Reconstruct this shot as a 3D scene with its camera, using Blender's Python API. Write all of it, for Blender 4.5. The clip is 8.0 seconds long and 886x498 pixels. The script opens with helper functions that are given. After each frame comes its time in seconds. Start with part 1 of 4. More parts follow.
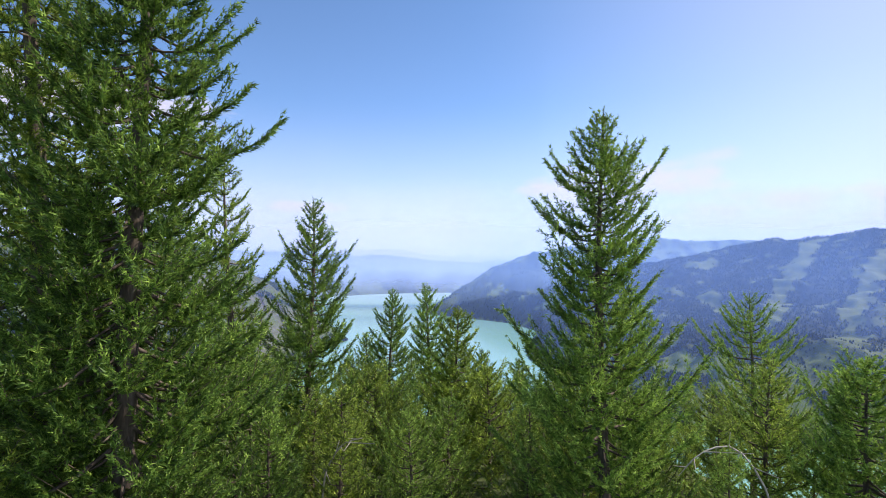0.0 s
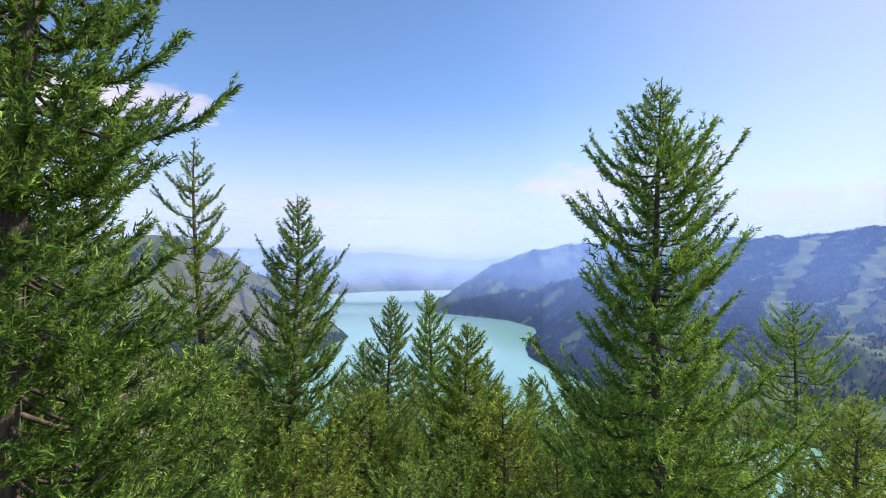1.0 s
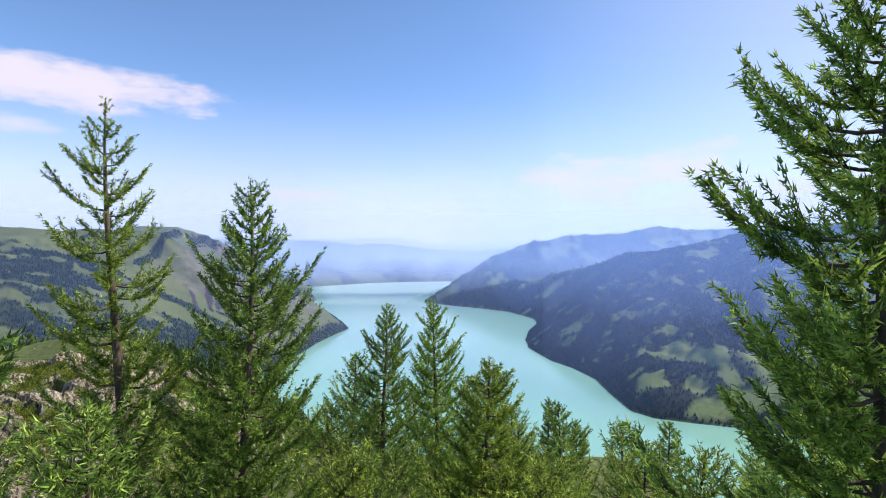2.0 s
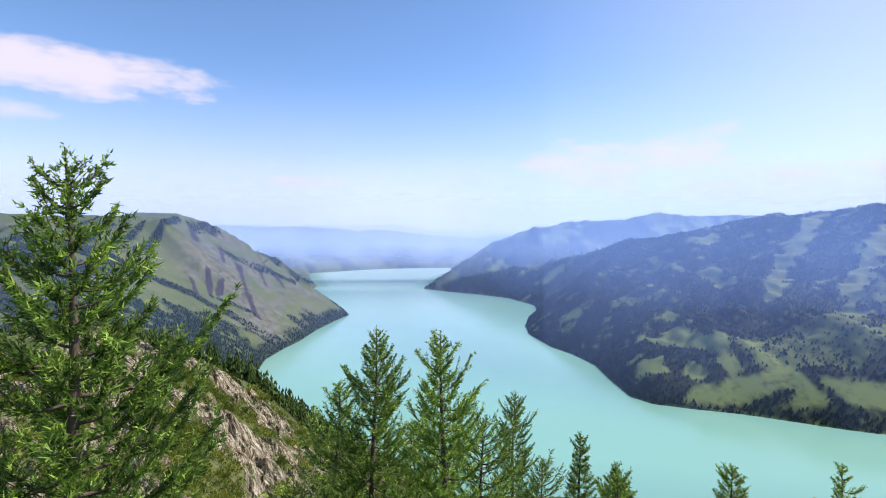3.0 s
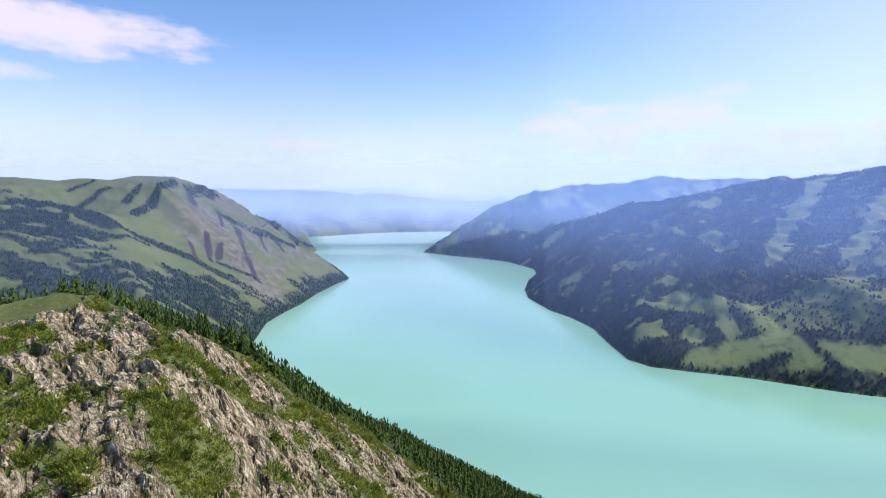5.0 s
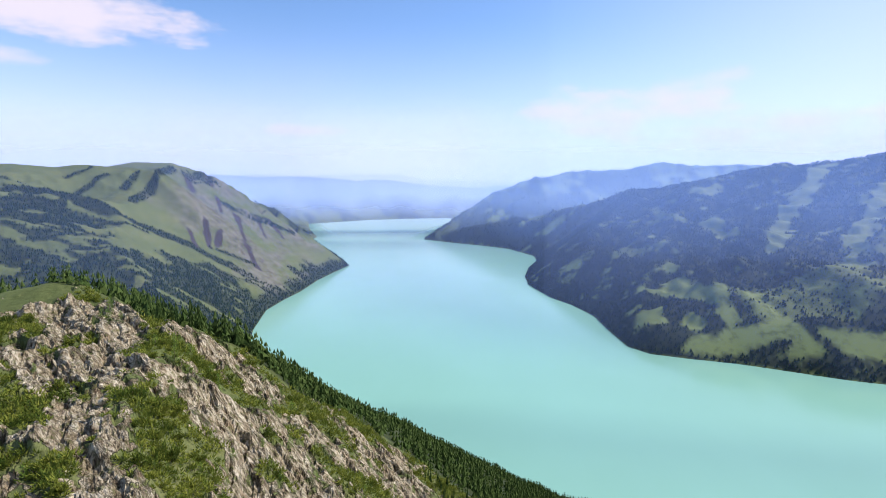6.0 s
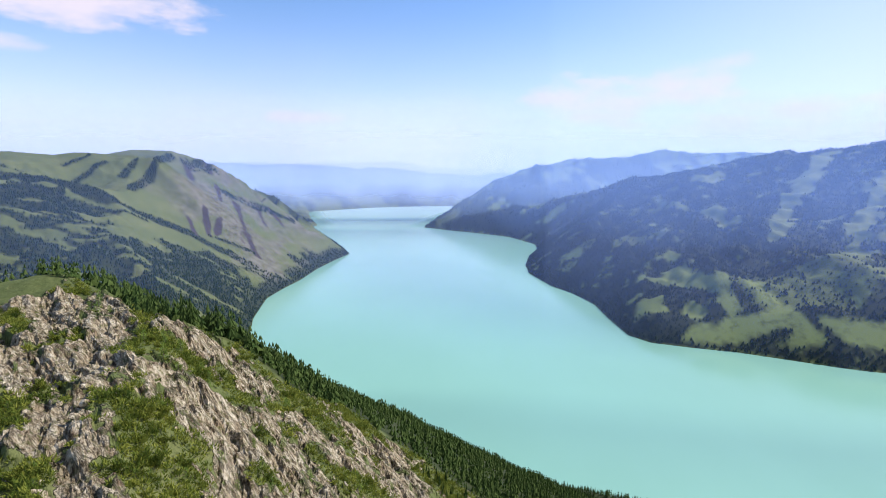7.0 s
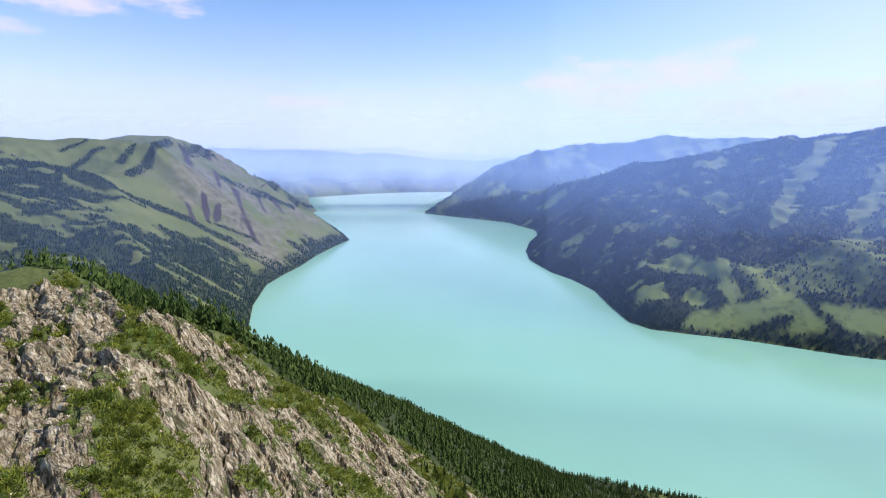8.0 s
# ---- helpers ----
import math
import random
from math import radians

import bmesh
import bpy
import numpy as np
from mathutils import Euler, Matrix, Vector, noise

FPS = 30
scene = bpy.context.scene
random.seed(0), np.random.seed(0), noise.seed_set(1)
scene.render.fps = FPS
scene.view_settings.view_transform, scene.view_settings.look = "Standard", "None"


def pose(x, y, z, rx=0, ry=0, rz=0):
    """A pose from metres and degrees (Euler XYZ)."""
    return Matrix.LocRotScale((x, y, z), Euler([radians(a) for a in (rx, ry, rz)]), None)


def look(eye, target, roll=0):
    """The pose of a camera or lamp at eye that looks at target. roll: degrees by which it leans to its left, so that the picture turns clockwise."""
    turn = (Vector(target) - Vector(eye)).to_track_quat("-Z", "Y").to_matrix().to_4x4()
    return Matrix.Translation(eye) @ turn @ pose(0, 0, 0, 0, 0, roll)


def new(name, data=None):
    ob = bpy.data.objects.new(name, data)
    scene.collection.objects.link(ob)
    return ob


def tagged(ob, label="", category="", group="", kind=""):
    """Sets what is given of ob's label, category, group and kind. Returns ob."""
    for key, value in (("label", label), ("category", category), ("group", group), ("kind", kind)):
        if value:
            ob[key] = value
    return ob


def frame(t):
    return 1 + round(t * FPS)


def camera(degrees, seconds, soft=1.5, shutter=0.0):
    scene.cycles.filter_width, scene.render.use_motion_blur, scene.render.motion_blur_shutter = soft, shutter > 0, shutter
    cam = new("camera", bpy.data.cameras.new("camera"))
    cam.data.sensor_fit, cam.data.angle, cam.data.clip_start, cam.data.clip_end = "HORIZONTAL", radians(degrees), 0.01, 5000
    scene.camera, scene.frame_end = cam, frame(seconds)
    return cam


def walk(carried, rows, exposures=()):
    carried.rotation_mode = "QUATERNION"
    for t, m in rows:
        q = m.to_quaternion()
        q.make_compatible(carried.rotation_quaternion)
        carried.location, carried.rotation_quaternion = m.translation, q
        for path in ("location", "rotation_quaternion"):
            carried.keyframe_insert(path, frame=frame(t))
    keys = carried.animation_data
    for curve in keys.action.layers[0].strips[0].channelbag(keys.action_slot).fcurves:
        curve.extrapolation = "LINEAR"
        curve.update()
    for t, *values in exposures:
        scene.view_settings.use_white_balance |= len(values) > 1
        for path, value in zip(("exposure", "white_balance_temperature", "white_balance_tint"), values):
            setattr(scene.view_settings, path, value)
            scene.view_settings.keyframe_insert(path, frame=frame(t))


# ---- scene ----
# ======== camera ========
LENS = 82.0
Z0 = 328.4  # flying height over the lake at the start
cam = camera(LENS, 8.0, soft=0.95)


def drone(x, y, z, pitch, yaw=0.0, roll=0.0):
    return pose(x, y, Z0 + z, 90 + pitch, roll, yaw)


PATH = [
    (0.00, drone(-0.45, 6.00, 0.42, 0.70, 0.00)),
    (0.50, drone(-0.51, 6.61, 0.52, 0.64, 0.00)),
    (1.00, drone(-0.56, 7.45, 0.59, 0.41, 0.00)),
    (1.50, drone(-0.63, 8.52, 0.66, 0.06, 0.00)),
    (2.00, drone(-0.70, 9.86, 0.77, -0.57, 0.00)),
    (2.50, drone(-0.79, 11.42, 0.91, -1.27, 0.00)),
    (3.00, drone(-0.86, 13.00, 1.08, -2.10, 0.00)),
    (3.50, drone(-0.90, 14.74, 1.28, -3.17, 0.00)),
    (4.00, drone(-0.90, 16.75, 1.47, -4.37, 0.00)),
    (4.50, drone(-0.87, 19.05, 1.73, -5.38, 0.00)),
    (5.25, drone(-0.57, 22.45, 2.04, -6.60, 0.00)),
    (6.00, drone(-0.18, 26.00, 2.35, -7.70, 0.02)),
    (6.50, drone(0.12, 28.45, 2.65, -8.45, 0.05)),
    (7.00, drone(0.52, 30.98, 2.98, -9.07, 0.09)),
    (7.50, drone(0.85, 33.58, 3.41, -9.88, 0.12)),
    (8.00, drone(1.14, 36.34, 3.85, -10.67, 0.13)),
]
walk(cam, PATH, exposures=[(0.0, 0.66, 6820, 16), (8.0, 0.66, 6820, 16)])

# ======== light ========
SUN_AZ, SUN_EL = 76.0, 44.0  # clockwise from straight ahead, above the horizon
world = bpy.data.worlds.new("summer_sky")
scene.world = world
world.use_nodes = True
wn, wl = world.node_tree.nodes, world.node_tree.links
wn.clear()


def wnode(kind, **values):
    n = wn.new(kind)
    for key, value in values.items():
        n.inputs[key.replace("_", " ")].default_value = value
    return n


def wmath(op, a, b=None):
    n = wn.new("ShaderNodeMath")
    n.operation = op
    for slot, value in ((0, a), (1, b)):
        if value is None:
            continue
        if isinstance(value, (int, float)):
            n.inputs[slot].default_value = value
        else:
            wl.new(value, n.inputs[slot])
    return n.outputs[0]


sky = wn.new("ShaderNodeTexSky")
sky.sky_type = "NISHITA"
sky.sun_disc = False
sky.sun_elevation = radians(SUN_EL)
sky.sun_rotation = radians(SUN_AZ)
sky.altitude = 2400
sky.air_density, sky.dust_density, sky.ozone_density = 1.0, 0.15, 2.2
coord = wn.new("ShaderNodeTexCoord")
split = wn.new("ShaderNodeSeparateXYZ")
wl.new(coord.outputs["Generated"], split.inputs[0])
sx, sy, sz = split.outputs
az = wmath("ARCTAN2", sx, sy)
el = wmath("ARCSINE", sz)
# clouds: drawn out sideways in azimuth and height
flat = wn.new("ShaderNodeCombineXYZ")
wl.new(az, flat.inputs[0])
wl.new(wmath("MULTIPLY", el, 2.6), flat.inputs[1])
puff = wnode("ShaderNodeTexNoise", Scale=7.0, Detail=8.0, Roughness=0.6)
wl.new(flat.outputs[0], puff.inputs["Vector"])
wisp = wnode("ShaderNodeTexNoise", Scale=2.3, Detail=6.0, Roughness=0.55)
wl.new(flat.outputs[0], wisp.inputs["Vector"])


def cloud(az0, el0, wide, high, tilt, edge, soft):
    """A soft elongated cloud bank about a direction (degrees)."""
    da = wmath("SUBTRACT", az, radians(az0))
    de = wmath("SUBTRACT", wmath("SUBTRACT", el, radians(el0)), wmath("MULTIPLY", da, tilt))
    q = wmath("ADD", wmath("POWER", wmath("ABSOLUTE", wmath("DIVIDE", da, radians(wide))), 3.0),
              wmath("POWER", wmath("ABSOLUTE", wmath("DIVIDE", de, radians(high))), 2.0))
    body = wmath("SUBTRACT", wmath("ADD", 1.0, wmath("MULTIPLY", wmath("SUBTRACT", puff.outputs[0], 0.5), edge)), q)
    n = wn.new("ShaderNodeMapRange")
    n.interpolation_type = "SMOOTHSTEP"
    n.inputs["From Min"].default_value, n.inputs["From Max"].default_value = 0.0, soft
    wl.new(body, n.inputs[0])
    return n.outputs[0]


veil = wn.new("ShaderNodeMapRange")  # thin high veil, denser towards the horizon
veil.inputs["From Min"].default_value, veil.inputs["From Max"].default_value = 0.42, 0.75
wl.new(wisp.outputs[0], veil.inputs[0])
low = wn.new("ShaderNodeMapRange")
low.inputs["From Min"].default_value, low.inputs["From Max"].default_value = radians(17), radians(0.0)
wl.new(el, low.inputs[0])
cover = wmath("MULTIPLY", wmath("ADD", 0.74, wmath("MULTIPLY", veil.outputs[0], 0.26)), wmath("POWER", low.outputs[0], 1.6))
for bank in ((-38.5, 14.1, 18.2, 2.5, -0.01, 3.2, 1.0), (42, 3.8, 36, 4.0, 0.02, 2.4, 1.2), (19, 7.0, 14, 3.6, 0.08, 3.0, 1.2), (-14, 5.2, 6, 1.1, 0.0, 2.5, 1.2), (-43, 10.2, 7, 1.3, 0.0, 2.5, 1.6)):
    cover = wmath("MAXIMUM", cover, wmath("MULTIPLY", cloud(*bank), 0.86))
side = wn.new("ShaderNodeMapRange")  # milky glare towards the sun's side
side.interpolation_type = "SMOOTHSTEP"
side.inputs["From Min"].default_value, side.inputs["From Max"].default_value = radians(2), radians(52)
side.inputs["To Max"].default_value = 0.38
wl.new(az, side.inputs[0])
cover = wmath("ADD", cover, wmath("MULTIPLY", side.outputs[0], wmath("SUBTRACT", 1.0, cover)))
tint = wn.new("ShaderNodeMixRGB")
tint.inputs[2].default_value = (5.0, 4.7, 5.2, 1)
wl.new(cover, tint.inputs[0])
deep = wn.new("ShaderNodeMixRGB")  # clear mountain air: a deeper blue
deep.blend_type = "MULTIPLY"
deep.inputs[0].default_value, deep.inputs[2].default_value = 1.0, (0.86, 1.055, 1.17, 1)
wl.new(sky.outputs[0], deep.inputs[1])
wl.new(deep.outputs[0], tint.inputs[1])
back = wn.new("ShaderNodeBackground")
back.inputs["Strength"].default_value = 0.125
wl.new(tint.outputs[0], back.inputs[0])
wl.new(back.outputs[0], wn.new("ShaderNodeOutputWorld").inputs[0])

sun = new("sun", bpy.data.lights.new("sun", "SUN"))
sun.data.energy, sun.data.angle, sun.data.color = 3.6, radians(0.53), (1.0, 0.95, 0.86)
sun_way = Vector((math.sin(radians(SUN_AZ)) * math.cos(radians(SUN_EL)), math.cos(radians(SUN_AZ)) * math.cos(radians(SUN_EL)), math.sin(radians(SUN_EL))))
sun.matrix_world = look((60, 30, 420), Vector((60, 30, 420)) - sun_way)


# ======== materials ========
class Mat:
    """A node material with short ways to add nodes."""

    def __init__(self, name):
        self.m = bpy.data.materials.new(name)
        self.m.use_nodes = True
        self.n, self.l = self.m.node_tree.nodes, self.m.node_tree.links
        self.b = self.n["Principled BSDF"]
        self.out = self.n["Material Output"]
        self.pos = self.n.new("ShaderNodeNewGeometry").outputs["Position"]

    def put(self, value, slot):
        if hasattr(value, "is_output"):
            self.l.new(value, slot)
        else:
            slot.default_value = value

    def noise(self, scale, detail=5.0, rough=0.55, vector=None, squash=None, warp=0.0):
        v = vector or self.pos
        if squash:
            mp = self.n.new("ShaderNodeMapping")
            mp.inputs["Scale"].default_value = squash
            self.l.new(v, mp.inputs[0])
            v = mp.outputs[0]
        t = self.n.new("ShaderNodeTexNoise")
        t.inputs["Scale"].default_value, t.inputs["Detail"].default_value = scale, detail
        t.inputs["Roughness"].default_value, t.inputs["Distortion"].default_value = rough, warp
        self.l.new(v, t.inputs["Vector"])
        return t.outputs[0]

    def ramp(self, value, *stops):
        r = self.n.new("ShaderNodeValToRGB")
        while len(r.color_ramp.elements) < len(stops):
            r.color_ramp.elements.new(0.5)
        for e, (at, colour) in zip(r.color_ramp.elements, stops):
            e.position, e.color = at, (*colour, 1)
        self.l.new(value, r.inputs[0])
        return r.outputs[0]

    def span(self, value, a, b, c=0.0, d=1.0):
        r = self.n.new("ShaderNodeMapRange")
        for slot, x in zip(("From Min", "From Max", "To Min", "To Max"), (a, b, c, d)):
            r.inputs[slot].default_value = x
        self.l.new(value, r.inputs[0])
        return r.outputs[0]

    def mix(self, fac, a, b, how="MIX"):
        x = self.n.new("ShaderNodeMixRGB")
        x.blend_type = how
        self.put(fac, x.inputs[0])
        for v, slot in ((a, x.inputs[1]), (b, x.inputs[2])):
            self.put(v if hasattr(v, "is_output") else (*v, 1), slot)
        return x.outputs[0]

    def math(self, op, a, b=0.0):
        x = self.n.new("ShaderNodeMath")
        x.operation = op
        self.put(a, x.inputs[0])
        self.put(b, x.inputs[1])
        return x.outputs[0]

    def attr(self, name):
        a = self.n.new("ShaderNodeAttribute")
        a.attribute_name = name
        return a.outputs["Fac"]

    def bump(self, height, strength, distance):
        b = self.n.new("ShaderNodeBump")
        b.inputs["Strength"].default_value, b.inputs["Distance"].default_value = strength, distance
        self.l.new(height, b.inputs["Height"])
        self.l.new(b.outputs[0], self.b.inputs["Normal"])

    def done(self, colour, rough=0.85, spec=0.25):
        self.put(colour if hasattr(colour, "is_output") else (*colour, 1), self.b.inputs["Base Color"])
        self.put(rough, self.b.inputs["Roughness"])
        self.b.inputs["Specular IOR Level"].default_value = spec
        return self.m


def leaf_material(name, dark, mid, light, through_share=0.35, per_object=0.0, wax=0.0, grain=1.6):
    """Needles or leaves: colour varies from blade to blade and from clump to clump; light passes through."""
    k = Mat(name)
    geo = k.n.new("ShaderNodeNewGeometry")
    info = k.n.new("ShaderNodeObjectInfo")
    clump = k.span(k.noise(grain, 3.0), 0.3, 0.7)
    value = k.math("ADD", k.math("MULTIPLY", geo.outputs["Random Per Island"], 0.45), k.math("MULTIPLY", clump, 0.55))
    value = k.math("ADD", value, k.math("MULTIPLY", k.math("SUBTRACT", info.outputs["Random"], 0.5), per_object))
    colour = k.ramp(value, (0.22, dark), (0.52, mid), (0.80, light))
    k.n.remove(k.b)
    soft = k.n.new("ShaderNodeBsdfDiffuse")
    thin = k.n.new("ShaderNodeBsdfTranslucent")
    k.l.new(colour, soft.inputs[0])
    k.l.new(k.mix(0.5, colour, light), thin.inputs[0])
    both = k.n.new("ShaderNodeMixShader")
    both.inputs[0].default_value = through_share
    k.l.new(soft.outputs[0], both.inputs[1])
    k.l.new(thin.outputs[0], both.inputs[2])
    sheen = k.n.new("ShaderNodeBsdfGlossy")
    sheen.inputs["Roughness"].default_value = 0.5
    waxed = k.n.new("ShaderNodeMixShader")
    waxed.inputs[0].default_value = wax
    k.l.new(both.outputs[0], waxed.inputs[1])
    k.l.new(sheen.outputs[0], waxed.inputs[2])
    k.l.new(waxed.outputs[0], k.out.inputs[0])
    return k.m


# wide dark-to-light spread puts sunlit and shaded clumps into the needle colour
NEEDLES = leaf_material("pine_needles", (0.012, 0.036, 0.010), (0.12, 0.235, 0.040), (0.44, 0.63, 0.12), 0.29, 0.16, 0.015, 7.0)
NEEDLES_YELLOW = leaf_material("larch_needles", (0.018, 0.045, 0.010), (0.16, 0.26, 0.038), (0.51, 0.64, 0.11), 0.29, 0.16, 0.015, 7.0)
SPRUCE = leaf_material("far_spruce_needles", (0.016, 0.036, 0.014), (0.042, 0.078, 0.024), (0.085, 0.13, 0.04), 0.25, 0.5)
WOODS = leaf_material("far_forest_needles", (0.012, 0.026, 0.014), (0.02, 0.04, 0.019), (0.036, 0.058, 0.026), 0.12)
SHRUB = leaf_material("shrub_leaves", (0.030, 0.060, 0.014), (0.105, 0.155, 0.028), (0.27, 0.30, 0.06), 0.35, 0.4, 0.0, 0.22)


def bark_material():
    k = Mat("grey_brown_bark")
    ridges = k.noise(14.0, 6.0, 0.65, squash=(1, 1, 0.22), warp=0.4)
    colour = k.ramp(ridges, (0.3, (0.045, 0.035, 0.028)), (0.55, (0.12, 0.095, 0.075)), (0.8, (0.22, 0.19, 0.16)))
    k.bump(ridges, 0.8, 0.02)
    return k.done(colour, 0.9)


BARK = bark_material()


def stone_colour(k):
    """Layered pale schist: strata that dip steeply to the side, lichen and rusty stains."""
    turn = k.n.new("ShaderNodeMapping")
    turn.inputs["Rotation"].default_value[2] = radians(-49)
    k.l.new(k.pos, turn.inputs[0])
    layers = k.noise(1.0, 8.0, 0.7, vector=turn.outputs[0], squash=(1.0, 0.36, 0.26), warp=0.5)
    grain = k.noise(0.35, 6.0, 0.6)
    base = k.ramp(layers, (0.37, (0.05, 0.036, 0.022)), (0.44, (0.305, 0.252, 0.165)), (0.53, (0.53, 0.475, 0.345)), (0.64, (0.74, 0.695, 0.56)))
    stain = k.span(grain, 0.50, 0.68)
    base = k.mix(k.math("MULTIPLY", stain, 0.55), base, (0.30, 0.21, 0.13))
    # joints between slabs, blackened so the colour also carries the cracks' shade
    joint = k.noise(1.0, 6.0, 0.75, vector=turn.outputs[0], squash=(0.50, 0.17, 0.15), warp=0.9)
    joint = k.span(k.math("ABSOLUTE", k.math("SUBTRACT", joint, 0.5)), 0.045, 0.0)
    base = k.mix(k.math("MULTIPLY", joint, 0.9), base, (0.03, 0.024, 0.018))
    lichen = k.span(k.noise(0.9, 5.0, 0.7), 0.53, 0.61)
    return k.mix(k.math("MULTIPLY", lichen, 0.75), base, (0.12, 0.135, 0.045)), layers


def stone_material():
    k = Mat("layered_schist")
    colour, layers = stone_colour(k)
    k.bump(layers, 0.9, 0.5)
    return k.done(colour, 0.85)


STONE = stone_material()


def ground_material():
    """Alpine meadow, forest floor and bare rock, mixed by what grows where."""
    k = Mat("mountain_ground")
    broad, fine = k.noise(0.012, 5.0), k.noise(0.45, 7.0, 0.65)
    grass = k.ramp(broad, (0.30, (0.098, 0.125, 0.046)), (0.52, (0.138, 0.168, 0.064)), (0.72, (0.19, 0.20, 0.085)))
    grass = k.mix(k.span(fine, 0.35, 0.7, 0.0, 0.85), grass, (0.05, 0.075, 0.022))
    grass = k.mix(k.span(k.noise(0.12, 6.0, 0.6), 0.55, 0.72, 0.0, 0.6), grass, (0.22, 0.205, 0.075))
    blades = k.noise(2.2, 6.0, 0.7)
    grass = k.mix(k.span(blades, 0.38, 0.66, 0.0, 0.5), grass, (0.045, 0.06, 0.02))
    hay = k.mix(k.span(fine, 0.35, 0.7, 0.0, 0.3), (0.205, 0.26, 0.078), (0.10, 0.14, 0.045))
    # dark blotches: shrubs and dappled shadow put into the meadow colour
    hay = k.mix(k.span(k.noise(0.05, 7.0, 0.7), 0.50, 0.64, 0.0, 0.55), hay, (0.05, 0.068, 0.024))
    grass = k.mix(k.attr("hay"), grass, hay)
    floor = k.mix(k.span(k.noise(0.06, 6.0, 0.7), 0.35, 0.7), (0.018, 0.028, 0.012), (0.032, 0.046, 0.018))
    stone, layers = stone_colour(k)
    outcrop = k.span(k.noise(0.045, 8.0, 0.78, squash=(1, 1, 0.5)), 0.53, 0.60)
    scree = k.mix(k.span(k.noise(0.05, 8.0, 0.65), 0.4, 0.65), (0.155, 0.15, 0.12), (0.085, 0.098, 0.05))
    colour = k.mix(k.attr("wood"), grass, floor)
    scree = k.mix(k.math("MULTIPLY", outcrop, 0.8), scree, (0.055, 0.05, 0.045))
    colour = k.mix(k.attr("scree"), colour, scree)
    # carved ravines: their shade put into the colour as a near-black tone
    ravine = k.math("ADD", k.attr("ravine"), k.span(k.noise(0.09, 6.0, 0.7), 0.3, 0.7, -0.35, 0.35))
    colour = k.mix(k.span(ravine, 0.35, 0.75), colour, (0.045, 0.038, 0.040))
    patch = k.math("ADD", k.attr("rock"), k.span(fine, 0.3, 0.7, -0.25, 0.25))
    patch = k.math("ADD", patch, k.span(k.noise(0.11, 6.0, 0.65), 0.3, 0.7, -0.72, 0.25))
    patch = k.span(patch, 0.42, 0.58)
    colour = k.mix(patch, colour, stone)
    cracks = k.math("ADD", layers, k.math("MULTIPLY", k.noise(0.9, 8.0, 0.7), 0.8))
    k.bump(k.mix(patch, k.math("MULTIPLY", fine, 0.35), cracks), 1.0, 1.4)
    return k.done(colour, 0.92, 0.15)


GROUND = ground_material()


def water_material():
    k = Mat("milky_turquoise_water")
    drift = k.noise(0.0016, 5.0, 0.6, squash=(1, 0.5, 1))
    colour = k.ramp(drift, (0.32, (0.205, 0.44, 0.345)), (0.55, (0.225, 0.475, 0.385)), (0.72, (0.25, 0.51, 0.44)))
    ripple = k.noise(0.35, 4.0, 0.6)
    k.bump(ripple, 0.12, 0.4)
    return k.done(colour, 0.16, 0.5)


WATER = water_material()


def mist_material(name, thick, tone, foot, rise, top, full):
    """A sheet standing in for distance haze: lets most of the light pass, scatters a little; thins out upwards and over
    the shore.
    """
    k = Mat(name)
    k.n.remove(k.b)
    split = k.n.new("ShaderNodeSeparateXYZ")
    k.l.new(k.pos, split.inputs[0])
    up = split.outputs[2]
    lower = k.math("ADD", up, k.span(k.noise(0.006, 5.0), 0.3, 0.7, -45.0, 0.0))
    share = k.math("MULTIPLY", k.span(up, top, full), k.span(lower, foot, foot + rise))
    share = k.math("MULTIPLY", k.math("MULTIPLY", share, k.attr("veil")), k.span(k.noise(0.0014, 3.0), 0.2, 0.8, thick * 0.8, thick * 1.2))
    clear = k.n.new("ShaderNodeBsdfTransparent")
    thin = k.n.new("ShaderNodeBsdfTranslucent")  # lit through from behind; normal set along the sun so the sheet brightens evenly
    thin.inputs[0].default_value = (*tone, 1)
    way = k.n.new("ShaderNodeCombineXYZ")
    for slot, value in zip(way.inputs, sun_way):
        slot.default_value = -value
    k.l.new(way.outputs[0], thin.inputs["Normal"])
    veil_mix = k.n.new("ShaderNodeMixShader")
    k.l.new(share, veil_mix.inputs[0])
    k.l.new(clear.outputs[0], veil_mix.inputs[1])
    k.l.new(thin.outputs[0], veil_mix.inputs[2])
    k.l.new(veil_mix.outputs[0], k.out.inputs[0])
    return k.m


# ======== shape of the land ========
def hash2(ix, iy, seed):
    h = (ix.astype(np.int64) * 374761393 + iy.astype(np.int64) * 668265263 + seed * 974634533) & 0xFFFFFFFF
    h = ((h ^ (h >> 13)) * 1274126177) & 0xFFFFFFFF
    return ((h ^ (h >> 16)) & 0xFFFFFF) / float(0xFFFFFF)


def vnoise(x, y, seed=0):
    """Smooth value noise, -1 to 1."""
    ix, iy = np.floor(x), np.floor(y)
    fx, fy = x - ix, y - iy
    fx, fy = fx * fx * fx * (fx * (fx * 6 - 15) + 10), fy * fy * fy * (fy * (fy * 6 - 15) + 10)
    a, b = hash2(ix, iy, seed), hash2(ix + 1, iy, seed)
    c, d = hash2(ix, iy + 1, seed), hash2(ix + 1, iy + 1, seed)
    return 2 * (a + (b - a) * fx + (c - a) * fy + (a - b - c + d) * fx * fy) - 1


